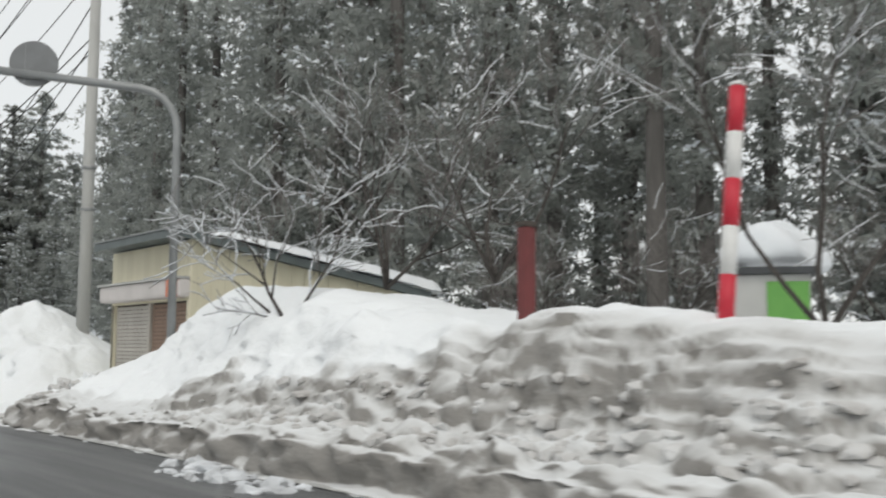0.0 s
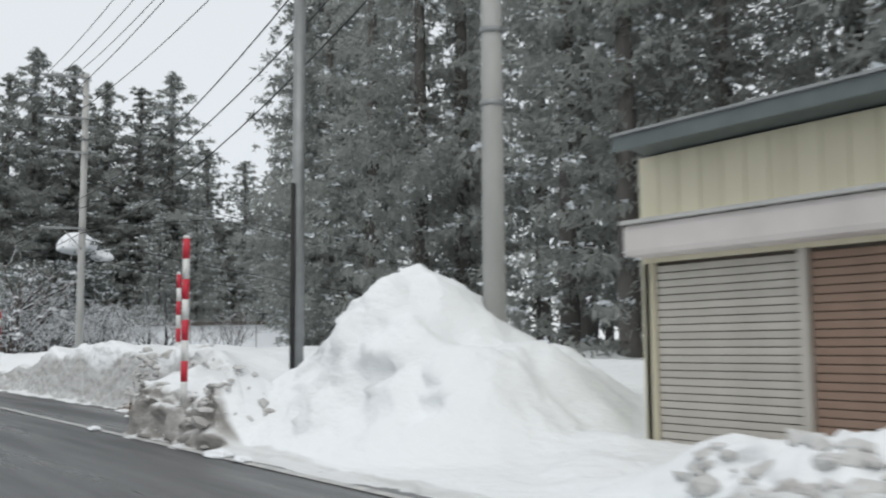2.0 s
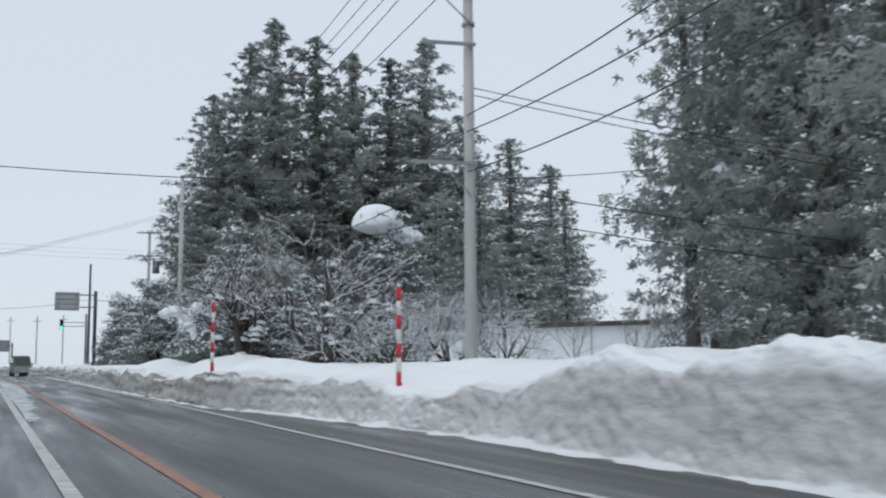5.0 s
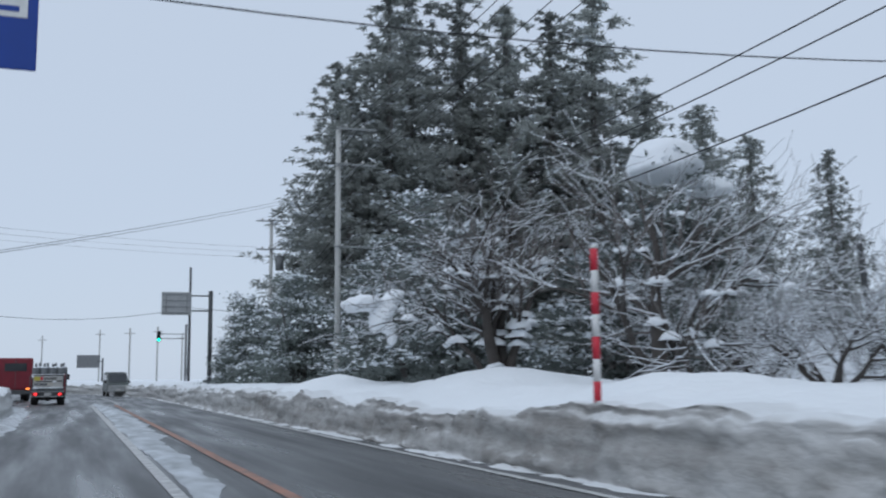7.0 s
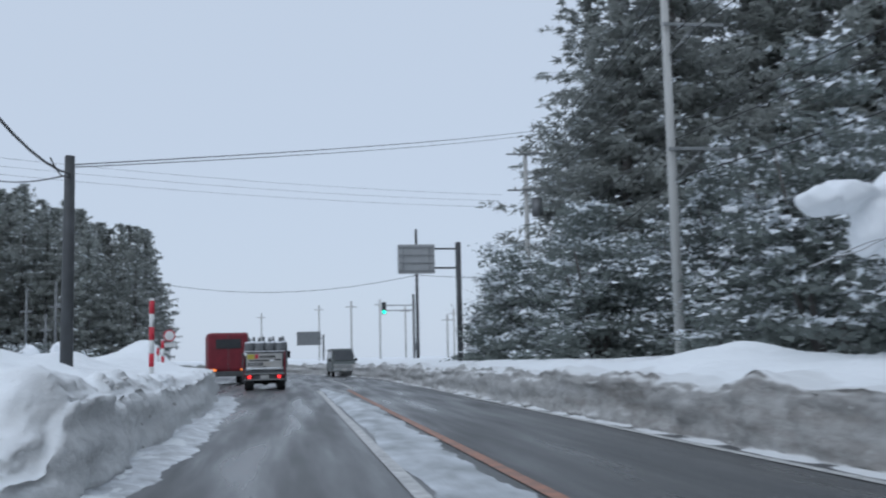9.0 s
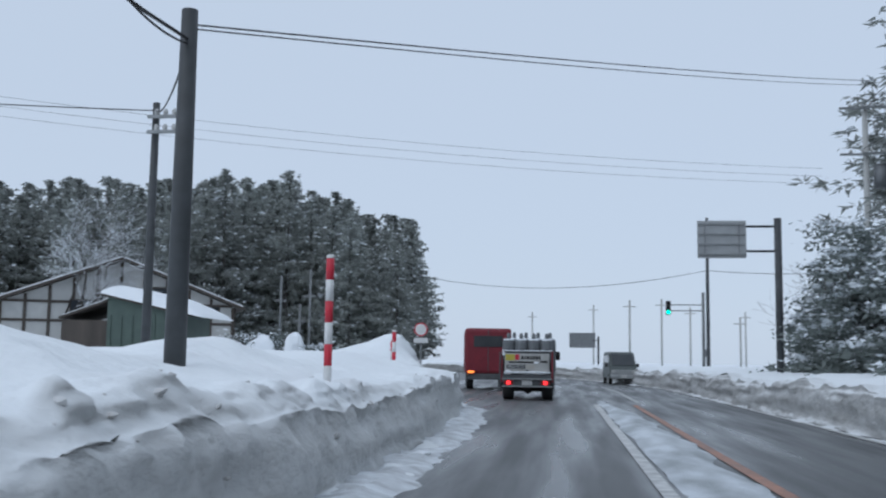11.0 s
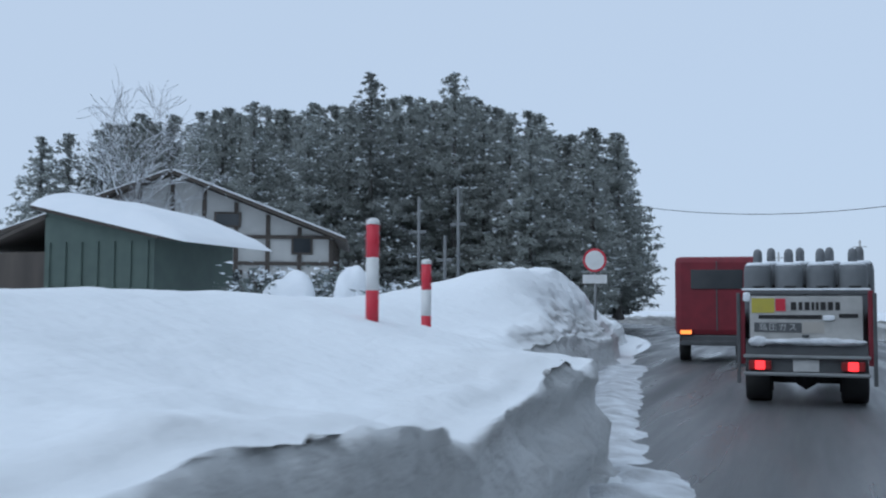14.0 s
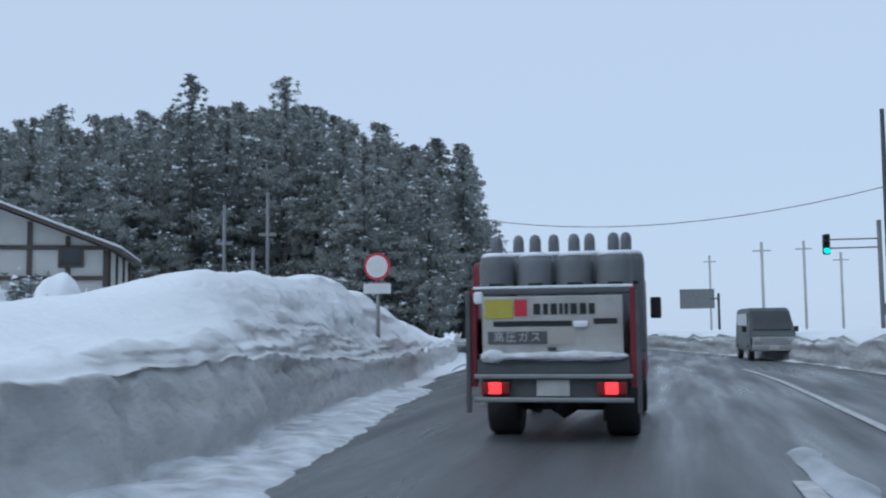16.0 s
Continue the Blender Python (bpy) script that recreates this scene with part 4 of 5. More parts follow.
def utility_pole(x, y, z, tall, radius=0.15, arms=(), turn=0.0, label="grey concrete utility pole", bands=(), transformer=None, material=None):
    root = thing("utility_pole", x, y, z, turn, label, "utility pole", "utility poles along the road")
    part("shaft", rod([(0, 0, -0.8), (0, 0, tall * 0.5), (0, 0, tall)], [radius, radius * 0.86, radius * 0.72], 14), material or CONCRETE, root)
    for b in bands:
        part("band", rod([(0, 0, b - 0.04), (0, 0, b + 0.04)], radius * 1.06, 14), STEEL, root)
        part("bolt", box(radius * 0.6, -radius, b, 0.05, 0.16, 0.05, 0.01), STEEL, root)
    for zz, reach, side, ins in arms:
        crossarm(root, zz, reach, side, -radius - 0.05, ins)
        if reach > 1.2:
            part("brace", rod([(0, -radius - 0.03, zz - 0.9), (side * reach * 0.55, -radius - 0.05, zz)], 0.022, 6), STEEL, root)
    if transformer:
        t = part("transformer", rod([(transformer[0], -0.1, transformer[1]), (transformer[0], -0.1, transformer[1] + 0.9)], 0.28, 12), SIGN_BACK, root)
        part("lid", rod([(transformer[0], -0.1, transformer[1] + 0.9), (transformer[0], -0.1, transformer[1] + 0.98)], [0.30, 0.2], 12), SIGN_BACK, t)
    return root


utility_pole(8.99, 24.2, 0.9, 12.0, 0.175, bands=(4.0, 5.1), arms=((11.2, 1.6, -1, 3),))
utility_pole(11.69, 56.95, 0.9, 12.45, 0.17, arms=((12.2, 1.75, -1, 3), (10.4, 1.75, -1, 2), (8.9, 1.2, -1, 0), (5.6, 1.5, -1, 0)), bands=(9.5,), turn=-12)
utility_pole(10.22, 92.5, 0.9, 11.3, 0.15, arms=((11.2, 1.5, 1, 2), (9.6, 1.5, 1, 2), (6.0, 1.5, 1, 0)))
utility_pole(11.86, 116.6, 0.8, 11.0, 0.15, arms=((10.9, 0.9, 1, 2), (10.85, 0.9, -1, 2), (9.0, 0.9, 1, 2), (8.95, 0.9, -1, 2)), transformer=(0.55, 7.6), label="utility pole with crossarms and a transformer")
utility_pole(-4.62, 85.8, 0.9, 4.35, 0.13, material=DARK_STEEL, label="dark short pole carrying cables over the road")
utility_pole(-10.8, 99.5, 0.9, 6.9, 0.125, arms=((6.5, 0.7, 1, 3), (6.1, 0.7, 1, 3)), material=DARK_STEEL, label="dark utility pole behind the houses")
utility_pole(10.6, 152.3, 0.8, 11.5, 0.15, label="utility pole at the junction", material=DARK_STEEL)


def steel_post(x, y, z, tall):
    root = thing("steel_post", x, y, z, 0, "thin grey steel post with a black cable guard", "post")
    part("shaft", rod([(0, 0, -0.5), (0, 0, tall)], 0.105, 14), STEEL, root)
    part("cable_guard", rod([(-0.125, -0.05, -0.3), (-0.125, -0.05, 3.3)], 0.04, 8), BLACK_RUBBER, root, "black cable guard")
    part("cap", rod([(0, 0, tall), (0, 0, tall + 0.05)], [0.11, 0.07], 12), DARK_STEEL, root)
    part("bracket", box(0.10, 0, tall - 0.75, 0.14, 0.1, 0.16, 0.02), DARK_STEEL, root)
    return root


steel_post(7.67, 27.9, 0.8, 6.8)


def overhead_round_sign():
    """A bent tube pole that reaches over the road with a round sign seen from behind."""
    root = thing("overhead_sign", 7.25, 14.9, 0.5, 0, "bent grey steel pole holding a round road sign from behind", "road sign")
    pts = [(0, 0, -0.6), (0, 0, 4.7)] + [(-0.62 * (1 - math.cos(a)), 0.62 * 0.6 * (1 - math.cos(a)), 4.7 + 0.75 * math.sin(a)) for a in (0.3, 0.6, 0.9, 1.2, 1.5)] + [(-2.6, 1.9, 5.75)]
    part("tube", rod(pts, 0.075, 12), STEEL, root)
    disc = rod([(-2.05, 1.62, 5.9), (-2.06, 1.60, 5.9)], 0.42, 28)
    plate = part("sign_plate", disc, SIGN_BACK, root, "grey back of a round sign")
    for dx in (-0.14, 0.14):
        part("rail", box(-2.04 + dx, 1.66 - dx * 0.2, 5.9, 0.04, 0.05, 0.7, 0.005), STEEL, plate)
    return root


overhead_round_sign()


def direction_sign():
    """Road direction board on a cantilever, seen from behind."""
    root = thing("direction_sign", 7.41, 112.1, 0.2, 0, "grey back of a direction board on a dark cantilever post", "road sign")
    part("post", rod([(0, 0, -0.5), (0, 0, 6.35)], 0.13, 12), DARK_STEEL, root)
    for z in (5.15, 6.05):
        part("arm", rod([(0, 0, z), (-2.85, -0.05, z)], 0.045, 10), DARK_STEEL, root)
    board = part("board", box(-2.0, -0.15, 5.56, 1.72, 0.05, 1.36, 0.01), SIGN_PALE, root)
    for z in (-0.55, -0.18, 0.18, 0.55):
        part("rail", box(-2.0, -0.20, 5.56 + z, 1.68, 0.04, 0.06, 0.006), STEEL, board)
    for x in (-0.6, 0.6):
        part("stiffener", box(-2.0 + x, -0.23, 5.56, 0.06, 0.03, 1.2, 0.006), STEEL, board)
    return root


direction_sign()


def far_board(x, y):
    root = thing("direction_sign", x, y, 0.3, 0, "far grey direction board on a post", "road sign")
    part("post", rod([(0, 0, -0.5), (0, 0, 3.6)], 0.1, 8), DARK_STEEL, root)
    part("board", box(-1.6, 0, 3.2, 2.6, 0.06, 1.5, 0.01), SIGN_BACK, root)
    part("arm", rod([(0, 0, 3.2), (-0.6, 0, 3.2)], 0.06, 8), DARK_STEEL, root)


far_board(3.4, 178.0)


def blue_sign():
    root = thing("guide_sign", -3.2, 65.6, 0, 0, "blue overhead guide sign on a steel post", "road sign")
    part("post", rod([(-0.1, 0.2, -0.3), (-0.1, 0.2, 7.6)], 0.12, 12), STEEL, root)
    part("arm", rod([(-0.1, 0.2, 7.0), (2.0, 0.2, 7.0)], 0.05, 8), STEEL, root)
    part("arm", rod([(-0.1, 0.2, 6.1), (2.0, 0.2, 6.1)], 0.05, 8), STEEL, root)
    board = part("board", box(0.95, 0.1, 6.63, 2.3, 0.06, 1.9, 0.02), SIGN_BLUE, root)
    panel = part("white_panel", box(1.50, 0.064, 6.85, 0.92, 0.012, 0.82, 0.004), POLE_WHITE, board, "white lettered panel")
    for x in (1.25, 1.70):
        part("letter_bar", box(x, 0.054, 6.83, 0.32, 0.01, 0.22), SIGN_BLUE, panel, "dark lettering bar")
    part("letter_bar", box(1.52, 0.054, 6.56, 0.66, 0.01, 0.08), SIGN_BLUE, panel, "dark lettering bar")
    part("letter_bar", box(0.35, 0.064, 6.85, 0.7, 0.012, 0.24), POLE_WHITE, board, "white lettering bar")


blue_sign()


def traffic_signal():
    root = thing("traffic_signal", 10.4, 153.3, 0.3, 0, "traffic signal showing green on a cantilever arm", "traffic light")
    part("post", rod([(0, 0, -0.5), (0, 0, 6.4)], 0.12, 10), SIGN_BACK, root)
    for z in (5.0, 5.45):
        part("arm", rod([(0, 0, z), (-2.5, 0, z)], 0.04, 8), SIGN_BACK, root)
    head = part("signal_head", box(-2.62, -0.05, 5.2, 0.36, 0.26, 1.05, 0.05), DARK_STEEL, root)
    for k, m in enumerate((LAMP_GREEN, BLACK_RUBBER, BLACK_RUBBER)):
        z = 4.86 + 0.34 * k
        part("lens", rod([(-2.62, -0.18, z), (-2.62, -0.21, z)], [0.145, 0.12], 16), m, head, "lit green lens" if k == 0 else "")
        hood = rod([(-2.62, -0.18, z + 0.02), (-2.62, -0.38, z + 0.03)], [0.165, 0.165], 16, cap=False)
        part("hood", hood, DARK_STEEL, head)
    part("control_box", box(0.2, 0, 1.8, 0.35, 0.3, 0.6, 0.03), SIGN_BACK, root)


traffic_signal()


def round_sign():
    root = thing("round_sign", -6.45, 118.9, 0.3, 0, "small round road sign on a post beyond the bank", "road sign")
    part("post", rod([(0, 0, -0.4), (0, 0, 2.6)], 0.04, 8), STEEL, root)
    plate = part("sign_plate", rod([(0, -0.05, 2.3), (0, -0.07, 2.3)], 0.3, 24), POLE_RED, root, "red-rimmed round plate")
    part("sign_face", rod([(0, -0.071, 2.3), (0, -0.078, 2.3)], 0.245, 24), POLE_WHITE, plate)
    part("sign_plate", box(0, -0.06, 1.82, 0.62, 0.02, 0.22, 0.005), POLE_WHITE, root)


round_sign()


# ---- overhead cables ----
def cable(points, sag, radius=0.012, label="black cable strung between the roadside poles", steps=14):
    pts = []
    for a, b in zip(points, points[1:]):
        a, b = Vector(a), Vector(b)
        for k in range(steps + (b == Vector(points[-1]))):
            f = k / steps
            p = a.lerp(b, f)
            p.z -= sag * 4 * f * (1 - f)
            pts.append(p)
    tagged(part("overhead_cable", rod(pts, radius, 5, cap=False), WIRE), label, "cable", "overhead cables")


for dx, dz in ((-1.6, 12.15), (-1.05, 12.15), (-0.5, 12.15), (-1.6, 10.35), (-0.6, 10.35)):
    cable([(8.99 + dx, -60, 12.2 + dz - 12.15), (8.99 + dx, 24.2, 12.2 + dz - 12.15), (11.69 + dx, 56.95, 1.05 + dz), (10.22 + dx * 0.5 + 1.2, 92.5, dz + 0.1), (11.86 + dx * 0.5 + 0.6, 116.6, dz - 0.4)], 0.55, 0.014)
for top, dz in ((8.6, 6.3), (9.4, 7.4), (10.6, 7.85)):
    cable([(8.99, 24.2, top), (11.6, 56.95, dz)], 1.1, 0.018)
    cable([(11.6, 56.95, dz), (10.3, 92.5, dz - 0.2), (11.9, 116.6, dz - 0.6)], 0.6, 0.016)
cable([(8.99, 24.2, 9.6), (7.67, 27.9, 7.55)], 0.05, 0.018)
cable([(8.99, 24.2, 9.2), (7.67, 27.9, 7.4)], 0.12, 0.014)
cable([(-4.6, 85.8, 5.08), (13.0, 119.0, 13.5)], 0.12, 0.012)
cable([(-4.6, 85.8, 5.03), (13.0, 119.0, 13.3)], 0.15, 0.010)
cable([(-4.62, 85.8, 4.9), (-2.7, 64, 6.0)], 1.1, 0.022)
cable([(-4.62, 85.8, 4.85), (-4.35, 83.0, 4.66)], 0.12, 0.014)
cable([(-10.8, 99.5, 7.6), (-4.6, 85.8, 4.9)], 0.3, 0.016)
cable([(-10.8, 99.5, 7.6), (-40, 95, 9.5)], 0.4, 0.016)
cable([(-30, 66, 10.5), (45, 68, 13.5)], 4.5, 0.016, "black cable crossing high over the road", 30)
for dz in (10.6, 11.0, 11.4):
    cable([(-40, 104.5, dz + 1.5), (13, 128, dz)], 1.0, 0.007)
cable([(-13.8, 165, 9.0), (10.6, 152.3, 8.3)], 1.3, 0.022)
cable([(10.6, 152.3, 8.3), (30, 140, 9.0)], 0.9, 0.022)
for a, b, c in ((9.0, 2.6, 0.014), (8.8, 2.3, 0.014), (6.2, 1.7, 0.014), (5.4, 1.3, 0.014)):
    cable([(12.0, 58, a), (30.0, 40.0, b)], 0.4, c, "thin stay cable running down from the utility pole")


# ---- bushes and bare trees along the road ----
for k, (x, y, sx, sy, sz, n) in enumerate(((9.4, 112.5, 1.8, 2.6, 3.9, 3800), (9.6, 109.0, 2.0, 3.0, 4.2, 4200), (10.6, 105.0, 2.4, 3.2, 4.6, 4600), (10.0, 99.0, 2.2, 3.0, 4.3, 4600), (13.0, 95.0, 2.6, 3.0, 5.2, 5200),
                                           (12.0, 87.8, 2.7, 3.2, 5.4, 6000), (11.8, 81.6, 2.4, 2.8, 4.8, 5000), (14.5, 76.0, 2.4, 2.6, 4.2, 4200), (14.2, 102.0, 2.6, 4.0, 5.0, 4000), (15.5, 91.0, 2.6, 4.0, 5.4, 4000))):
    clump("evergreen_shrub", x, y, 0.6, sx, sy, sz, 100 + k, int(n * 2.2), "dense dark evergreen shrub loaded with snow", snow=0.5, leaf=0.125, pillows=0.18)
cherry = bare_tree("cherry_tree", 9.6, 73.9, 0.9, [((-0.25, -0.35, 1.0), 3.4, 0.20), ((0.25, 0.35, 1.0), 3.8, 0.19), ((-0.1, 0.5, 0.9), 3.2, 0.15), ((0.5, -0.3, 0.8), 3.4, 0.15), ((-0.7, 0.1, 0.6), 2.8, 0.10)], 11,
          "old bare cherry tree with snow along its limbs", levels=3, spread=0.75, kids=(4, 7), lift=0.05, snow=0.5, pillows=0.5)
for px, py, pz, r in ((-0.5, 0.3, 3.0, 0.27), (-0.42, 0.2, 2.85, 0.18), (-0.1, -0.1, 3.8, 0.26), (0.9, -0.6, 3.3, 0.34), (0.95, -0.7, 3.08, 0.22), (0.45, -0.3, 1.75, 0.36), (0.40, -0.34, 1.5, 0.27), (0.36, -0.36, 1.25, 0.2), (-0.25, 0.25, 1.3, 0.22)):
    smooth(part("snow_pillow", pillow(None, px, py, pz, r, 17 * px + pz), SNOW, cherry))
bare_tree("cherry_tree", 11.5, 69.5, 0.9, [((0.1, 0.0, 1.0), 4.2, 0.22), ((-0.5, -0.2, 0.9), 3.6, 0.13), ((0.6, 0.3, 0.8), 3.6, 0.13), ((0.0, -0.7, 0.7), 3.2, 0.10)], 12,
          "bare spreading cherry tree with snow along its limbs", levels=3, spread=0.75, kids=(4, 7), lift=0.05, snow=0.5, pillows=0.5)
for k, (x, y, h, s) in enumerate(((14.5, 72.5, 4.6, 21), (17.5, 74.0, 5.0, 22), (13.0, 66.0, 3.4, 23), (15.5, 66.5, 3.6, 24), (19.5, 70.0, 3.6, 25))):
    bare_tree("snowy_shrub", x, y, 0.8, [((math.cos(a) * 0.7, math.sin(a) * 0.7, 0.8), h * 0.55, 0.07) for a in (0.3, 1.6, 2.9, 4.1, 5.3)], s, "tangled bare shrub covered with snow", levels=3, spread=0.9, kids=(3, 6), lift=0.02, snow=1.0, category="bare shrub")
# pine pruned to a tier, with a great cap of snow
clump("pruned_pine", 17.0, 77.1, 0.8, 2.4, 2.4, 5.9, 131, 10000, "pruned pine bent under a great cap of snow", snow=0.45, leaf=0.12, category="pine tree", pillows=0.2)
snow_lump("snow_lump", 16.6, 76.9, 7.65, 1.25, 1.25, 0.95, 6, "great round cap of snow on the pruned pine", ragged=0.12)
snow_lump("snow_lump", 18.1, 77.0, 7.1, 0.75, 0.8, 0.5, 7, "cushion of snow slipping off the pruned pine", ragged=0.2)
bm = bmesh.new()
for x, y, z, sx, sy, sz in ((-0.60, -0.05, 0.12, 0.36, 0.40, 0.27), (-0.94, -0.05, 0.04, 0.36, 0.36, 0.24), (-0.30, 0.0, 0.20, 0.30, 0.34, 0.13), (0.42, 0.1, 0.34, 0.30, 0.34, 0.24), (0.22, 0.05, 0.10, 0.30, 0.32, 0.30),
                            (0.02, 0.0, -0.20, 0.36, 0.32, 0.32), (-0.14, 0.0, -0.50, 0.28, 0.30, 0.30), (0.20, 0.0, -0.62, 0.24, 0.26, 0.22), (0.30, 0.0, -0.94, 0.15, 0.18, 0.26)):
    made = bmesh.new()
    bmesh.ops.create_icosphere(made, subdivisions=3, radius=1)
    for v in made.verts:
        k = 1 + 0.35 * noise.noise(v.co * 1.5 + Vector((y * 7, x * 3, z * 5)))
        v.co = Vector((x + v.co.x * sx * k, y + v.co.y * sy * k, z + v.co.z * sz * k))
    joined(bm, made)
slumped = smooth(part("snow_lump", bm, SNOW))
slumped.location = (8.38, 79.9, 3.42)
melt = slumped.modifiers.new("melt", "REMESH")
melt.mode, melt.voxel_size, melt.use_smooth_shade = "VOXEL", 0.045, True
soften = slumped.modifiers.new("soften", "SMOOTH")
soften.factor, soften.iterations = 0.6, 8
tagged(slumped, "slumped snow hanging from evergreen boughs", "snow lump")
# saplings in front of the shed
bare_tree("roadside_sapling", 7.35, 11.0, 1.5, [((-0.1, 0.6, 0.9), 1.9, 0.035), ((0.1, 0.9, 0.7), 1.7, 0.03), ((0.3, -0.2, 1.0), 1.7, 0.03)], 31, "bare sapling sticking out of the snow bank", levels=3, spread=0.7, kids=(3, 5), category="bare sapling")
bare_tree("roadside_sapling", 9.6, 9.0, 2.3, [((0.1, 0.5, 0.9), 2.7, 0.045), ((0.4, -0.6, 0.8), 2.6, 0.04), ((-0.3, 0.1, 1.0), 2.4, 0.035)], 32, "bare sapling with snow along its twigs", levels=3, spread=0.7, kids=(3, 6), snow=0.25, category="bare sapling")
bare_tree("roadside_sapling", 11.0, 4.6, 1.5, [((0.1, 0.3, 0.9), 4.2, 0.045), ((0.4, -0.5, 0.9), 4.4, 0.045), ((-0.4, 0.4, 0.8), 3.8, 0.04)], 33, "bare sapling with snow along its twigs", levels=3, spread=0.7, kids=(3, 6), snow=0.25, category="bare sapling")
bare_tree("roadside_sapling", 15.2, 1.2, 1.4, [((0.0, 0.4, 0.9), 4.8, 0.045), ((0.4, -0.3, 0.9), 4.6, 0.045), ((-0.5, 0.3, 0.7), 4.2, 0.04)], 34, "bare sapling with snow along its twigs", levels=3, spread=0.7, kids=(3, 6), snow=0.25, category="bare sapling")
bare_tree("roadside_sapling", 10.4, 12.8, 2.4, [((-0.2, -0.3, 0.9), 2.6, 0.05), ((0.3, 0.3, 0.9), 2.8, 0.05), ((0.0, -0.8, 0.6), 2.6, 0.04)], 35, "bare sapling with snow along its twigs", levels=3, spread=0.7, kids=(3, 6), snow=0.25, category="bare sapling")
for k, (x, y, h) in enumerate(((14.2, 9.6, 3.4), (15.6, 4.0, 3.8), (16.5, -0.5, 4.2), (14.8, 13.5, 3.0), (18.0, 7.0, 4.0))):
    bare_tree("woodland_brush", x, y, 1.2, [((math.cos(a) * 0.5, math.sin(a) * 0.5, 0.9), h * 0.55, 0.03) for a in (0.4, 1.8, 3.1, 4.4, 5.6)], 80 + k, "grey bare brush at the edge of the wood", levels=3, spread=0.7, kids=(3, 5), snow=0.1, category="bare shrub")
for k, (x, y) in enumerate(((20.5, 62.0), (23.0, 70.0), (24.0, 77.0), (19.0, 57.5))):
    bare_tree("field_shrub", x, y, 0.9, [((math.cos(a) * 0.5, math.sin(a) * 0.5, 0.9), 1.7, 0.02) for a in (0.2, 1.5, 2.7, 3.9, 5.2)], 40 + k, "small bare shrub standing out of the snow", levels=2, spread=0.6, snow=0.4, category="bare shrub")


# ---- the box behind the bank, and the long roof across the field ----
def storage_box():
    root = thing("storage_box", 12.25, 6.25, 1.15, -55, "pale storage box with a green panel behind the snow bank", "storage box")
    part("body", box(0, 0, 0.55, 1.15, 1.15, 1.3, 0.03), PANEL_WHITE, root)
    part("panel", box(0.28, -0.59, 0.6, 0.55, 0.03, 1.0, 0.01), BOX_GREEN, root, "bright green panel")
    part("roof", box(0, 0, 1.25, 1.35, 1.35, 0.10, 0.02), DARK_STEEL, root)
    return root


storage_box()
snow_lump("snow_lump", 12.32, 6.2, 2.60, 0.68, 0.68, 0.58, 7, "thick round cap of snow on the storage box")
snow_lump("snow_lump", 14.6, 3.6, 1.9, 1.3, 1.2, 0.55, 8, "thick round snow cap behind the bank")


def red_post():
    root = thing("red_post", 7.2, 5.85, 1.0, 0, "weathered red post with a dark cap behind the bank", "post")
    part("shaft", box(0, 0, 0.75, 0.15, 0.15, 1.75, 0.03), mat("weathered_red_paint", (0.21, 0.055, 0.055), 0.7, (0.13, 0.04, 0.04), 6), root)
    part("cap", box(0, 0, 1.65, 0.17, 0.17, 0.06, 0.02), TIMBER, root)


red_post()


def long_roof():
    root = thing("farm_store", 29.5, 82.0, 0.8, 28, "long low farm store under snow across the field", "farm building")
    part("wall", box(0, 0, 1.1, 3.4, 19, 2.2, 0.03), SNOW, root, "snow-plastered pale wall")
    part("roof", box(0, 0, 2.32, 4.2, 20, 0.24, 0.04), TIMBER, root)
    for k in range(4):
        part("post", box(-1.72, -9 + k * 6.0, 1.1, 0.06, 0.10, 2.2, 0.01), PANEL_WHITE, root)


long_roof()


def rail_fence():
    root = thing("pipe_fence", 13.2, 33.2, 0.8, 0, "low dark pipe fence half buried in snow", "fence")
    for k in range(4):
        part("post", rod([(0, k * 1.1, -0.3), (0, k * 1.1, 0.5)], 0.03, 6), DARK_STEEL, root)
    part("rail", rod([(0, -0.2, 0.5), (0, 3.5, 0.5)], 0.03, 6), DARK_STEEL, root)


rail_fence()


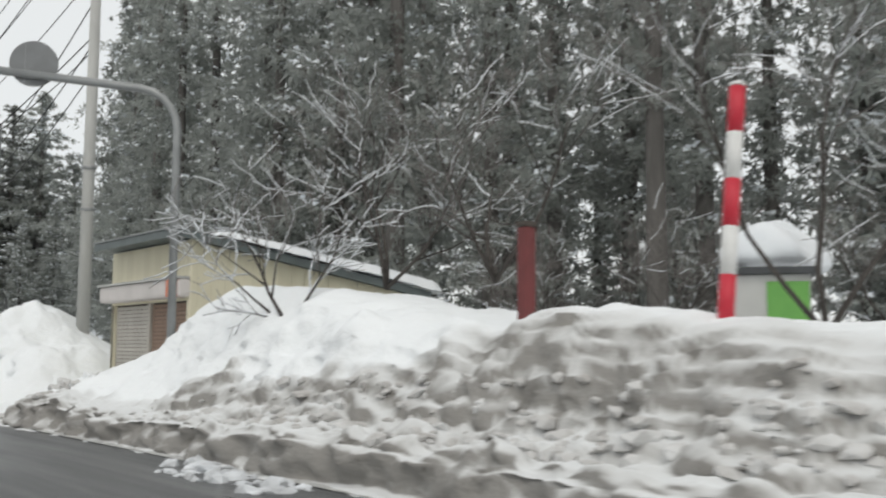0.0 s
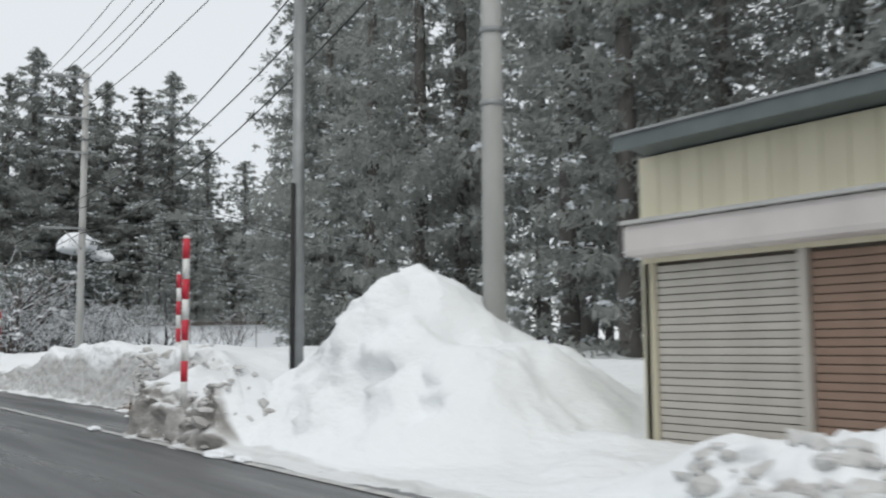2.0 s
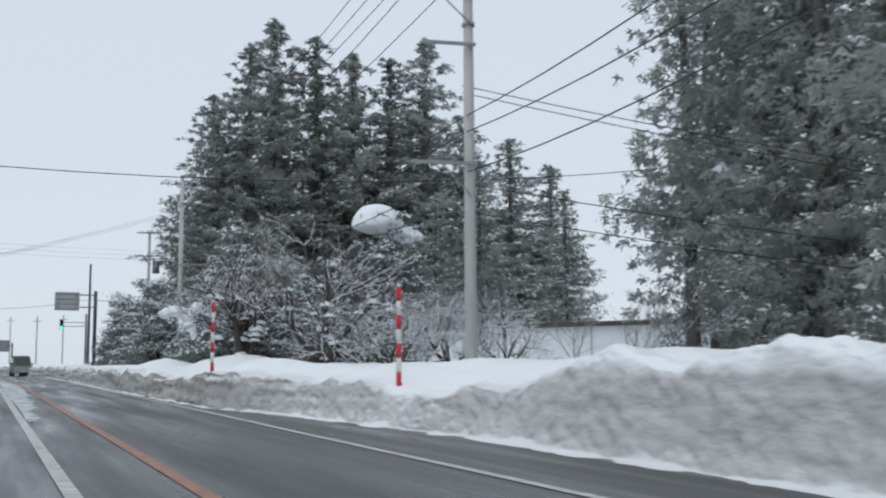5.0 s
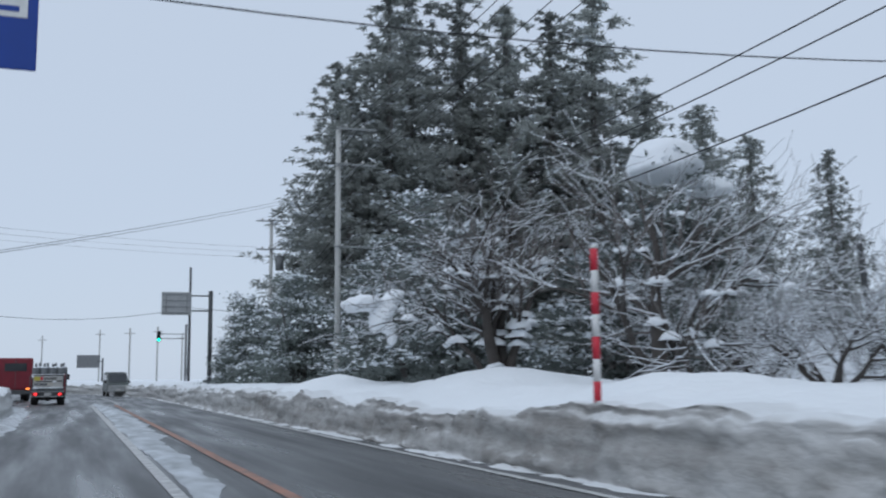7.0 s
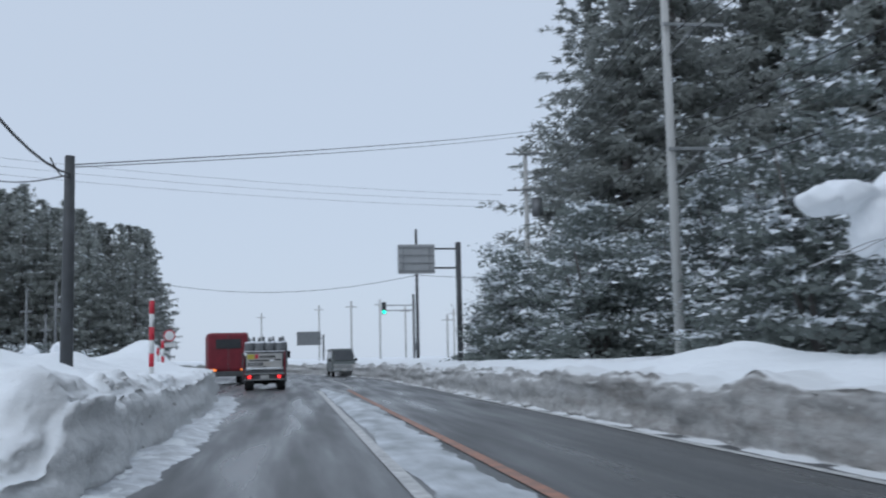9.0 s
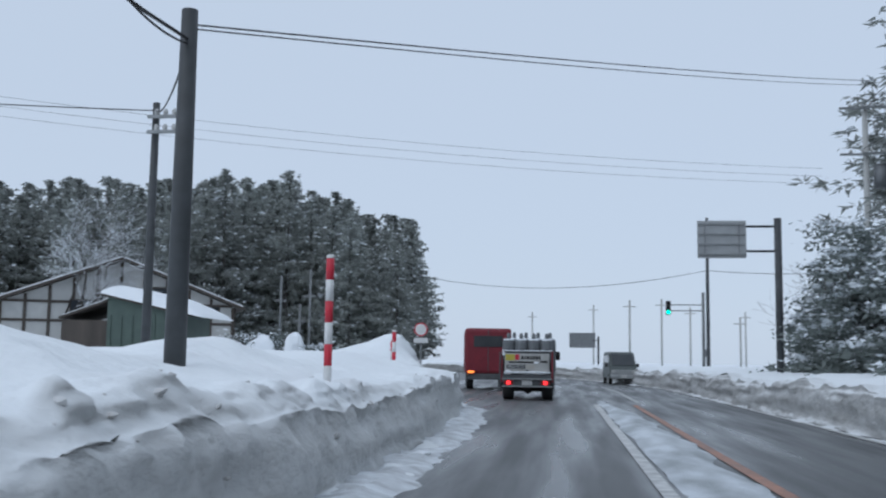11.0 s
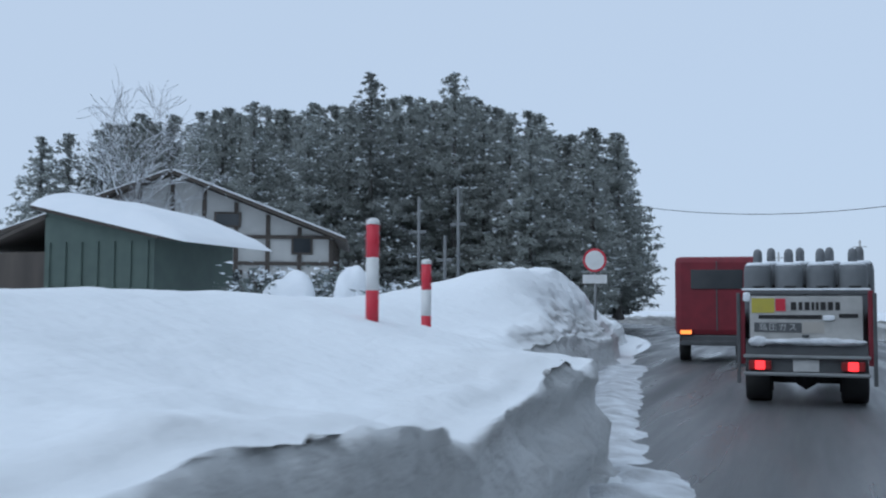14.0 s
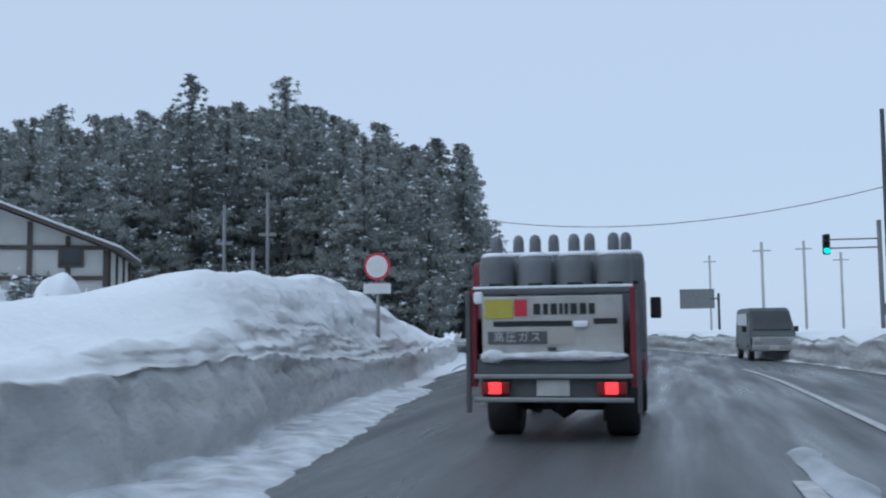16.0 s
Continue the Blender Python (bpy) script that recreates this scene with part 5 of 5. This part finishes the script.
# ---- houses to the left ----
def farmhouse():
    root = thing("farmhouse", -22.6, 123.9, 0.6, 24, "white-panelled timber house with a broad low gable", "house")
    w, d, h, ridge = 11.4, 5.6, 3.25, 5.45
    bm = bmesh.new()
    front = [(-w / 2, 0, 0), (w / 2, 0, 0), (w / 2, 0, h), (0, 0, ridge), (-w / 2, 0, h)]
    back = [(x, d, z) for x, _, z in front]
    f, b = [bm.verts.new(p) for p in front], [bm.verts.new(p) for p in back]
    bm.faces.new(f)
    bm.faces.new(b[::-1])
    for k in range(5):
        bm.faces.new((f[k], b[k], b[(k + 1) % 5], f[(k + 1) % 5]))
    bmesh.ops.recalc_face_normals(bm, faces=bm.faces)
    part("wall", bm, PANEL_WHITE, root)
    slope = math.atan2(ridge - h, w / 2)
    for side in (-1, 1):
        run = w / 2 + 0.5
        rot = Matrix.Rotation(side * slope, 3, "Y")
        mid = (side * run / 2, d / 2 - 0.1, ridge - run / 2 * math.tan(slope) + 0.10)
        part("roof", box(*mid, run / math.cos(slope), d + 1.0, 0.12, 0.02, rot=rot), TIMBER, root)
        part("roof_snow", box(mid[0], mid[1] + 0.1, mid[2] + 0.10, run / math.cos(slope) * 0.98, d + 0.9, 0.09, 0.04, rot=rot), SNOW, root, "thin snow lying on the roof")
    n = 11
    for k in range(n):
        x = -w / 2 + 0.07 + (w - 0.14) * k / (n - 1)
        top = h + (ridge - h) * (1 - abs(x) / (w / 2)) - 0.05
        part("timber_post", box(x, -0.03, top / 2, 0.15, 0.08, top, 0.01), TIMBER, root)
    for z, wide in ((0.55, w), (2.35, w), (h + 0.05, w - 0.2)):
        part("timber_beam", box(0, -0.035, z, wide, 0.085, 0.13, 0.01), TIMBER, root)
    part("foundation", box(0, -0.04, 0.24, w, 0.09, 0.48, 0.01), TIMBER, root, "dark boarding at the foot of the wall")
    for y in (0.1, 2.0, 4.0, 5.9):
        part("timber_post", box(w / 2 + 0.03, y, h / 2, 0.08, 0.13, h, 0.01), TIMBER, root)
    for x, z, ww, hh in ((-1.9, 3.0, 0.9, 0.75), (1.95, 1.6, 0.95, 0.9), (1.95, 3.9, 0.8, 0.4), (4.6, 3.0, 0.6, 0.5)):
        win = part("window", box(x, -0.05, z, ww + 0.15, 0.08, hh + 0.14, 0.01), TIMBER, root)
        part("pane", box(x, -0.095, z, ww, 0.02, hh), GLASS_DARK, win)
    return root


farmhouse()


def barn():
    """A tin barn under one sloping roof, with thick snow that has crept over the low eave, and a lean-to."""
    root = thing("barn", -16.2, 112.0, 0.5, 0, "dull green tin barn with thick snow creeping off its roof", "barn")
    x0, x1, d, z0, z1 = -1.5, 1.45, 3.2, 3.0, 2.35
    bm = bmesh.new()
    f = [bm.verts.new(p) for p in ((x0, 0, 0), (x1, 0, 0), (x1, 0, z1), (x0, 0, z0))]
    b = [bm.verts.new((v.co.x, d, v.co.z)) for v in f]
    bm.faces.new(f)
    bm.faces.new(b[::-1])
    for k in range(4):
        bm.faces.new((f[k], b[k], b[(k + 1) % 4], f[(k + 1) % 4]))
    bmesh.ops.recalc_face_normals(bm, faces=bm.faces)
    part("wall", bm, BARN_GREEN, root)
    fall = (z0 - z1) / (x1 - x0)
    rot = Matrix.Rotation(math.atan(fall), 3, "Y")
    part("roof", box(0, d / 2, (z0 + z1) / 2 + 0.05, 3.5, d + 0.5, 0.08, 0.02, rot=rot), TIMBER, root)
    u, v = np.meshgrid(np.linspace(0, 1, 40), np.linspace(0, 1, 24))
    sx, sy = -1.7 + u * 4.1, -0.3 + v * (d + 0.6)
    lip = np.minimum(np.minimum(v, 1 - v) * 7, np.minimum(u * 8, (1 - u) * 2.6)).clip(0, 1) ** 0.6
    base = (z0 + z1) / 2 + 0.09 - sx * fall
    top = base + 0.46 * lip + 0.06 * fractal(sx * 0.9, sy * 0.9, 96, 2) * lip
    smooth(part_mesh("roof_snow", grid_mesh("roof_snow", sx, sy, top), SNOW, root, "thick rounded snow on the roof"))
    smooth(part_mesh("snow_underside", grid_mesh("snow_underside", sx[:, ::-1], sy, base[:, ::-1] - 0.0), SNOW, root))
    for k in range(7):
        x = x0 + 0.15 + k * 0.44
        part("rib", box(x, -0.02, 1.15, 0.05, 0.05, 2.3, 0.01), BARN_GREEN, root)
    lean = part("lean_to", box(-2.45, 1.6, 2.55, 2.2, d, 0.09, 0.02, rot=Matrix.Rotation(-0.34, 3, "Y")), TIMBER, root, "dark lean-to roof with thin snow")
    part("lean_to_snow", box(-2.47, 1.7, 2.63, 2.1, d - 0.2, 0.06, 0.025, rot=Matrix.Rotation(-0.34, 3, "Y")), SNOW, lean)
    part("lean_to_wall", box(-2.45, 1.6, 1.05, 1.9, d - 0.2, 2.1, 0.02), TIMBER, root)
    return root


barn()
for k, (x, y, h) in enumerate(((-12.6, 113.0, 1.3), (-11.6, 114.0, 1.0), (-9.6, 113.2, 0.8))):
    clump("garden_shrub", x, y, 0.9, 0.6, 0.6, h, 150 + k, 1500, "small garden shrub half buried in snow", snow=0.45, leaf=0.08)
snow_lump("snow_lump", -11.9, 112.9, 1.35, 0.55, 0.6, 0.75, 10, "pointed heap of snow over a shrub")
snow_lump("snow_lump", -10.7, 113.6, 1.2, 0.45, 0.5, 0.95, 11, "pointed heap of snow over a shrub")
for x, y in ((19.6, 72.0), (20.65, 72.0)):
    root = thing("leaning_post", x, y, 1.0, 0, "short dark leaning post in the snowy field", "post", "leaning posts")
    part("shaft", rod([(0.1, 0, -0.5), (0.0, 0, 2.2), (-0.15, 0, 3.8)], 0.09, 8), DARK_STEEL, root)
# a frosted tree beside the house, and thin poles in front of the far wood
bare_tree("frosted_tree", -24.2, 122.0, 0.9, [((0.1, 0.1, 1.0), 4.6, 0.13), ((-0.4, 0.1, 0.9), 4.4, 0.10), ((0.4, -0.2, 0.9), 4.2, 0.10)], 71, "bare tree white with frost beside the house", levels=4, spread=0.6, kids=(3, 5), snow=1.0)
for x, y, h in ((-17.1, 134.0, 5.4), (-15.9, 134.0, 3.7), (-15.3, 134.0, 5.8)):
    root = thing("thin_pole", x, y, 0.8, 0, "thin grey pole standing before the far wood", "utility pole", "poles before the wood")
    part("shaft", rod([(0, 0, -0.4), (0, 0, h)], 0.07, 8), SIGN_BACK, root)
    part("crossarm", box(0, 0, h * 0.72, 0.7, 0.08, 0.12, 0.01), SIGN_BACK, root)


# ---- vehicles ----
def wheel(root, x, y, r, w, out):
    t = part("wheel", rod([(x - w / 2, y, r), (x - w / 2 + 0.03, y, r), (x + w / 2 - 0.03, y, r), (x + w / 2, y, r)], [r * 0.92, r, r, r * 0.92], 24), BLACK_RUBBER, root, "black tyre")
    part("rim", rod([(x + out * (w / 2 - 0.03), y, r), (x + out * (w / 2 + 0.012), y, r)], [r * 0.55, r * 0.5], 18), STEEL, t)


def gas_truck():
    """A flatbed gas truck from behind: tail gate, side rails, lamps, and the red cab ahead."""
    root = thing("flatbed_truck", -1.45, 108.3, 0, 0, "dirty flatbed truck with a white tailgate and red cab", "truck")
    W = 1.72
    part("bed", box(0, 1.75, 0.86, W, 3.4, 0.14, 0.02), TRUCK_GREY, root)
    for s in (-1, 1):
        part("side_gate", box(s * (W / 2 - 0.02), 1.75, 1.10, 0.045, 3.4, 0.42, 0.01), TRUCK_RED, root)
        part("corner_post", box(s * (W / 2 - 0.03), 0.0, 1.10, 0.07, 0.08, 1.02, 0.012), TRUCK_RED, root)
        part("upright", box(s * (W / 2 + 0.02), -0.05, 0.95, 0.05, 0.06, 1.25, 0.01), TRUCK_GREY, root)
        part("mud_flap", box(s * 0.62, 0.85, 0.38, 0.34, 0.02, 0.42, 0.01), BLACK_RUBBER, root)
    part("top_rail", box(0, 0.0, 1.58, W, 0.07, 0.06, 0.015), TRUCK_GREY, root)
    part("rail_snow", box(0, 0.0, 1.625, W * 0.97, 0.06, 0.03, 0.012), SNOW, root, "line of snow on the rail")
    part("rail_snow", box(-W / 2 + 0.09, -0.05, 1.52, 0.10, 0.05, 0.13, 0.03), SNOW, root)
    gate = part("tailgate", box(0, -0.04, 1.22, 1.46, 0.05, 0.62, 0.015), TAIL_WHITE, root, "dirty white tailgate panel")
    part("yellow_panel", box(-0.55, -0.068, 1.40, 0.30, 0.008, 0.20), YELLOW, gate)
    part("red_mark", box(-0.32, -0.069, 1.41, 0.13, 0.008, 0.17), POLE_RED, gate)
    x = -0.20
    for w in (0.10, 0.07, 0.09, 0.05, 0.05, 0.09, 0.09, 0.08):
        part("letter_bar", box(x + w / 2, -0.069, 1.395, w * 0.72, 0.008, 0.11), BLACK_RUBBER, gate, "dark lettering bar")
        x += w + 0.005
    part("slot", box(-0.20, -0.066, 1.245, 0.82, 0.012, 0.055, 0.004), BLACK_RUBBER, gate)
    part("slot", box(0.55, -0.066, 1.265, 0.24, 0.012, 0.055, 0.004), BLACK_RUBBER, gate)
    plate = part("notice", box(-0.36, -0.068, 1.10, 0.62, 0.008, 0.13), TRUCK_GREY, gate, "dark plate lettered in white")
    words = bpy.data.curves.new("lettering", "FONT")
    words.body, words.size, words.align_x, words.align_y, words.space_character = "\u9ad8\u5727\u30ac\u30b9", 0.115, "CENTER", "CENTER", 1.25
    shown = bpy.data.objects.new("lettering", words)
    bpy.context.scene.collection.objects.link(shown)
    letters = bpy.data.meshes.new_from_object(shown.evaluated_get(bpy.context.evaluated_depsgraph_get()))
    bpy.data.objects.remove(shown)
    letters.transform(pose(-0.36, -0.0735, 1.10, 90, 0, 0))
    part_mesh("lettering", letters, PLATE, plate, "white high-pressure-gas lettering")
    part("notice", box(0.10, -0.068, 1.10, 0.28, 0.008, 0.15), SHUTTER, gate, "brown notice plate")
    part("handle", box(0.0, -0.08, 0.985, 0.09, 0.04, 0.035, 0.01), DARK_STEEL, gate)
    heap = bmesh.new()
    for x, wide, tall in ((-0.62, 0.22, 0.07), (-0.33, 0.46, 0.035), (0.0, 0.6, 0.045), (0.30, 0.6, 0.05), (0.56, 0.36, 0.035)):
        made = bmesh.new()
        bmesh.ops.create_icosphere(made, subdivisions=3, radius=1)
        for v in made.verts:
            v.co = Vector((x + v.co.x * wide * 0.62, -0.075 + v.co.y * 0.055, 0.905 + v.co.z * tall)) + Vector((0, 0, 0.02 * noise.noise(v.co * 2.5 + Vector((x * 9, 0, 0)))))
        joined(heap, made)
    smooth(part("ledge_snow", heap, CRUMBLED, root, "snow packed on the tailgate ledge"))
    part("slot_snow", box(0.30, -0.075, 1.235, 0.15, 0.035, 0.07, 0.02), SNOW, gate)
    for x in (-0.45, 0.47):
        part("step_plate", box(x, -0.07, 0.88, 0.34, 0.02, 0.08, 0.008), TRUCK_GREY, root)
    part("lower_panel", box(0, -0.03, 0.80, 1.58, 0.06, 0.16, 0.015), TRUCK_GREY, root)
    part("bumper", box(0, -0.05, 0.70, 1.64, 0.08, 0.05, 0.015), STEEL, root)
    part("bumper", box(0, -0.05, 0.46, 1.64, 0.08, 0.05, 0.015), STEEL, root)
    part("tail_board", box(0, 0.02, 0.58, 1.5, 0.04, 0.2, 0.01), TRUCK_GREY, root)
    part("number_plate", box(0.0, -0.03, 0.58, 0.34, 0.02, 0.165, 0.006), PLATE, root)
    for s in (-1, 1):
        lamp = part("tail_lamp", box(s * 0.60, -0.04, 0.58, 0.30, 0.07, 0.13, 0.015), LAMP_DIM, root)
        part("lit_lens", box(s * 0.60, -0.08, 0.58, 0.13, 0.02, 0.12, 0.01), LAMP_RED, lamp, "lit red tail lamp")
    for s in (-1, 1):
        wheel(root, s * 0.66, 1.1, 0.34, 0.36, s)
        wheel(root, s * 0.74, 4.3, 0.34, 0.2, s)
    part("axle", rod([(-0.6, 1.1, 0.34), (0.6, 1.1, 0.34)], 0.07, 8), BLACK_RUBBER, root)
    part("differential", rod([(-0.14, 1.1, 0.34), (0, 1.1, 0.34), (0.14, 1.1, 0.34)], [0.08, 0.17, 0.08], 12), BLACK_RUBBER, root)
    for s in (-1, 1):
        part("chassis_beam", box(s * 0.33, 2.4, 0.66, 0.09, 4.6, 0.2, 0.01), BLACK_RUBBER, root)
    bm = box(0, 4.45, 1.22, 1.70, 1.55, 1.55, 0.12)
    cab = part("cab", bm, TRUCK_RED, root, "red cab")
    part("rear_window", box(0, 3.66, 1.6, 1.2, 0.03, 0.42, 0.02), GLASS_DARK, cab)
    for s in (-1, 1):
        part("mirror", box(s * 0.99, 5.0, 1.5, 0.16, 0.06, 0.32, 0.03), BLACK_RUBBER, cab)
    return root


gas_truck()


def gas_cylinder(x, y, z, r, tall, turn):
    root = thing("gas_cylinder", x, y, z, turn, "grey steel gas cylinder standing on the truck bed", "gas cylinder", "gas cylinders on the truck")
    prof = [(0, r * 0.9), (0.04, r), (tall * 0.80, r), (tall * 0.87, r * 0.93), (tall * 0.905, r * 0.72), (tall * 0.915, r * 0.3)]
    smooth(part("shell", rod([(0, 0, h) for h, _ in prof], [q for _, q in prof], 20), CYLINDER, root))
    part("valve_guard", rod([(0, 0, tall * 0.91), (0, 0, tall * 1.03), (0, 0, tall * 1.07), (0, 0, tall * 1.085)], [0.065, 0.062, 0.045, 0.01], 10), CYLINDER, root)
    part("snow_dust", rod([(0, 0, tall * 0.875), (0, 0, tall * 0.915), (0, 0, tall * 0.92)], [r * 0.94, r * 0.76, r * 0.4], 20), SNOW, root, "dusting of snow on its shoulder")
    part("label_bar", box(0.02, -r * 0.985, tall * 0.62, r * 0.8, 0.02, 0.03), BLACK_RUBBER, root, "dark lettering bar")
    return root


for k in range(4):
    gas_cylinder(-2.08 + 0.42 * k, 108.65, 0.93, 0.195, 1.18, 0)
    gas_cylinder(-1.91 + 0.40 * k, 109.12, 0.93, 0.195, 1.22, 10)


def red_lorry(x, y, turn):
    root = thing("box_lorry", x, y, 0, turn, "dull red lorry waiting ahead with a lit lamp", "truck")
    part("body", box(0, 2.6, 1.72, 2.1, 5.2, 2.05, 0.15), TRUCK_RED, root)
    part("door_seam", box(0, -0.012, 1.72, 0.03, 0.02, 1.8), TRUCK_GREY, root)
    part("rear_window", box(0, -0.012, 2.15, 1.3, 0.03, 0.5, 0.01), GLASS_DARK, root)
    part("chassis", box(0, 2.6, 0.58, 1.8, 5.2, 0.25, 0.03), TRUCK_GREY, root)
    part("bumper", box(0, -0.05, 0.5, 1.9, 0.1, 0.12, 0.02), TRUCK_GREY, root)
    for s in (-1, 1):
        lamp = part("tail_lamp", box(s * 0.78, -0.03, 0.78, 0.34, 0.06, 0.14, 0.02), LAMP_DIM, root)
        part("lit_lens", box(s * 0.78, -0.07, 0.78, 0.28, 0.02, 0.1, 0.01), LAMP_ORANGE, lamp)
        wheel(root, s * 0.8, 1.2, 0.4, 0.3, s)
        wheel(root, s * 0.8, 4.4, 0.4, 0.3, s)


red_lorry(-3.6, 120.5, 6)


def van(x, y, turn):
    root = thing("van", x, y, 0, turn, "dark grey-green van with a silver lower body coming along the road", "van")
    bm = bmesh.new()
    prof = [(-2.1, 0.35), (-2.15, 0.85), (-1.95, 1.05), (-1.35, 1.85), (-1.2, 1.93), (1.9, 1.93), (2.1, 1.8), (2.12, 0.35)]
    a = [bm.verts.new((-0.80 + (0.1 if z > 1.2 else 0), y_, z)) for y_, z in prof]
    b = [bm.verts.new((0.80 - (0.1 if z > 1.2 else 0), y_, z)) for y_, z in prof]
    bm.faces.new(a[::-1])
    bm.faces.new(b)
    for k in range(len(prof)):
        bm.faces.new((a[k], a[(k + 1) % 8], b[(k + 1) % 8], b[k]))
    bmesh.ops.recalc_face_normals(bm, faces=bm.faces)
    bmesh.ops.bevel(bm, geom=bm.edges[:], offset=0.05, segments=2, affect="EDGES")
    body = part("body", bm, VAN_DARK, root)
    part("windscreen", box(0, -1.67, 1.46, 1.32, 0.03, 0.86, 0.02, rot=Matrix.Rotation(radians(-36.9), 3, "X")), GLASS_DARK, body)
    part("nose", box(0, -2.13, 0.66, 1.5, 0.14, 0.42, 0.05), VAN_PAINT, body)
    part("bumper", box(0, -2.18, 0.46, 1.56, 0.14, 0.2, 0.05), VAN_PAINT, root)
    part("number_plate", box(0, -2.26, 0.47, 0.33, 0.02, 0.16, 0.005), PLATE, root)
    for s in (-1, 1):
        part("headlight", box(s * 0.6, -2.2, 0.78, 0.26, 0.06, 0.18, 0.04), PANEL_WHITE, root)
        part("mirror", box(s * 0.92, -1.45, 1.15, 0.16, 0.08, 0.2, 0.03), BLACK_RUBBER, root)
        part("side_window", box(s * 0.755, 0.2, 1.5, 0.03, 2.6, 0.45, 0.02), GLASS_DARK, body)
        wheel(root, s * 0.7, -1.35, 0.31, 0.19, s)
        wheel(root, s * 0.7, 1.35, 0.31, 0.19, s)


van(3.2, 138.0, 4)

# ---- far poles beyond the junction ----
for k, (x, y, h) in enumerate(((6.0, 170, 6.5), (9.5, 176, 7.0), (13.0, 182, 6.5), (16.0, 170, 5.0), (20.0, 190, 6.5), (3.5, 196, 7.5), (-4.0, 205, 7.0), (24.0, 180, 5.0))):
    root = thing("far_pole", x, y, 0.6, 0, "thin pole far across the snowy plain", "utility pole", "far poles")
    # Pale concrete puts the distance haze into the pole's colour.
    part("shaft", rod([(0, 0, -0.4), (0, 0, h)], 0.1, 8), CONCRETE, root)
    part("crossarm", box(0, 0, h - 0.6, 1.2, 0.1, 0.1, 0.01), CONCRETE, root)
for k, (x, y) in enumerate(((11.5, 118.5), (13.0, 121.5), (12.5, 126.0))):
    bare_tree("bare_tree", x, y, 0.8, [((-0.3, 0.1, 1.0), 3.0, 0.07), ((0.3, 0.2, 1.0), 3.2, 0.07), ((0.0, -0.3, 1.0), 2.8, 0.06)], 60 + k, "slender bare tree beyond the shrubs", levels=3, spread=0.45, snow=0.3)
# crumbs of snow fallen on the road
rng_crumb = random.Random(4)
for x, y, s in ((4.9, 29.8, 0.1), (6.3, 32.5, 0.07), (5.0, 24.6, 0.15), (5.0, 23.9, 0.1), (-2.2, 88.5, 0.10)):
    snow_lump("snow_crumb", x, y, 0.02, s, s * 1.4, s * 0.5, rng_crumb.uniform(0, 50), "broken crumb of snow lying on the road", ragged=0.4)


# ---- broken clods at the cut ends of the bank ----
def clods(x0, x1, y0, y1, count, seed, size=(0.03, 0.10), material=None, label="broken dirty clods of frozen snow on the bank end", category="snow clods"):
    """Frozen splinters that the plough broke off, mostly sunk in the bank."""
    rng = random.Random(seed)
    bm = bmesh.new()
    for _ in range(count):
        made = bmesh.new()
        bmesh.ops.create_icosphere(made, subdivisions=1, radius=1)
        x, y, r = rng.uniform(x0, x1), rng.uniform(y0, y1), rng.uniform(*size) * rng.uniform(0.5, 1.0)
        z = max(0.0, lies(x, y)) - r * 0.05
        turn = Matrix.Rotation(rng.uniform(0, 6.3), 3, "Z") @ Matrix.Rotation(rng.uniform(-0.6, 0.6), 3, "X")
        sx, sy, sz = rng.uniform(0.7, 1.6), rng.uniform(0.7, 1.3), rng.uniform(0.35, 0.8)
        for v in made.verts:
            k = rng.uniform(0.72, 1.18)
            v.co = turn @ Vector((v.co.x * r * sx, v.co.y * r * sy, v.co.z * r * sz)) * k + Vector((x, y, z))
        joined(bm, made)
    ob = part(category.replace(" ", "_"), bm, material or CLOD)
    tagged(ob, label, category, kind="stuff")


CLOD = mat("dirty_frozen_clod", (0.74, 0.75, 0.75), 0.8, (0.38, 0.36, 0.34), 2.2, 8, 0.5, bump=0.5, bump_scale=18)
clods(5.15, 6.1, 25.5, 26.5, 60, 1, (0.05, 0.14))
clods(5.1, 5.6, 26.3, 29.2, 24, 2, (0.03, 0.09))
clods(5.2, 6.3, 15.4, 18.0, 90, 3, (0.05, 0.18))
clods(6.6, 7.6, 29.2, 31.5, 24, 4, (0.03, 0.10))
clods(5.4, 6.3, 0.0, 13.0, 110, 5, (0.04, 0.11))
clods(5.5, 6.4, 0.0, 9.5, 200, 12, (0.05, 0.16))
clods(4.25, 4.95, 6.2, 9.0, 46, 11, (0.05, 0.19), CRUMBLED, "broken crumbs of snow lying on the road edge", "snow crumbs")
clods(5.3, 5.9, 60.0, 80.0, 60, 6, (0.02, 0.06))
CLOD_EARTH = mat("frozen_brown_earth", (0.20, 0.15, 0.11), 0.9, (0.11, 0.08, 0.06), 5, bump=0.6, bump_scale=20)
clods(6.98, 7.16, 34.0, 35.5, 80, 8, (0.03, 0.085), CLOD_EARTH, "brown frozen earth thrown up at the foot of the bank", "earth clods")
clods(7.1, 7.65, 33.3, 35.6, 130, 9, (0.05, 0.16))
clods(-3.0, -2.5, 77.0, 95.0, 50, 7, (0.02, 0.07))
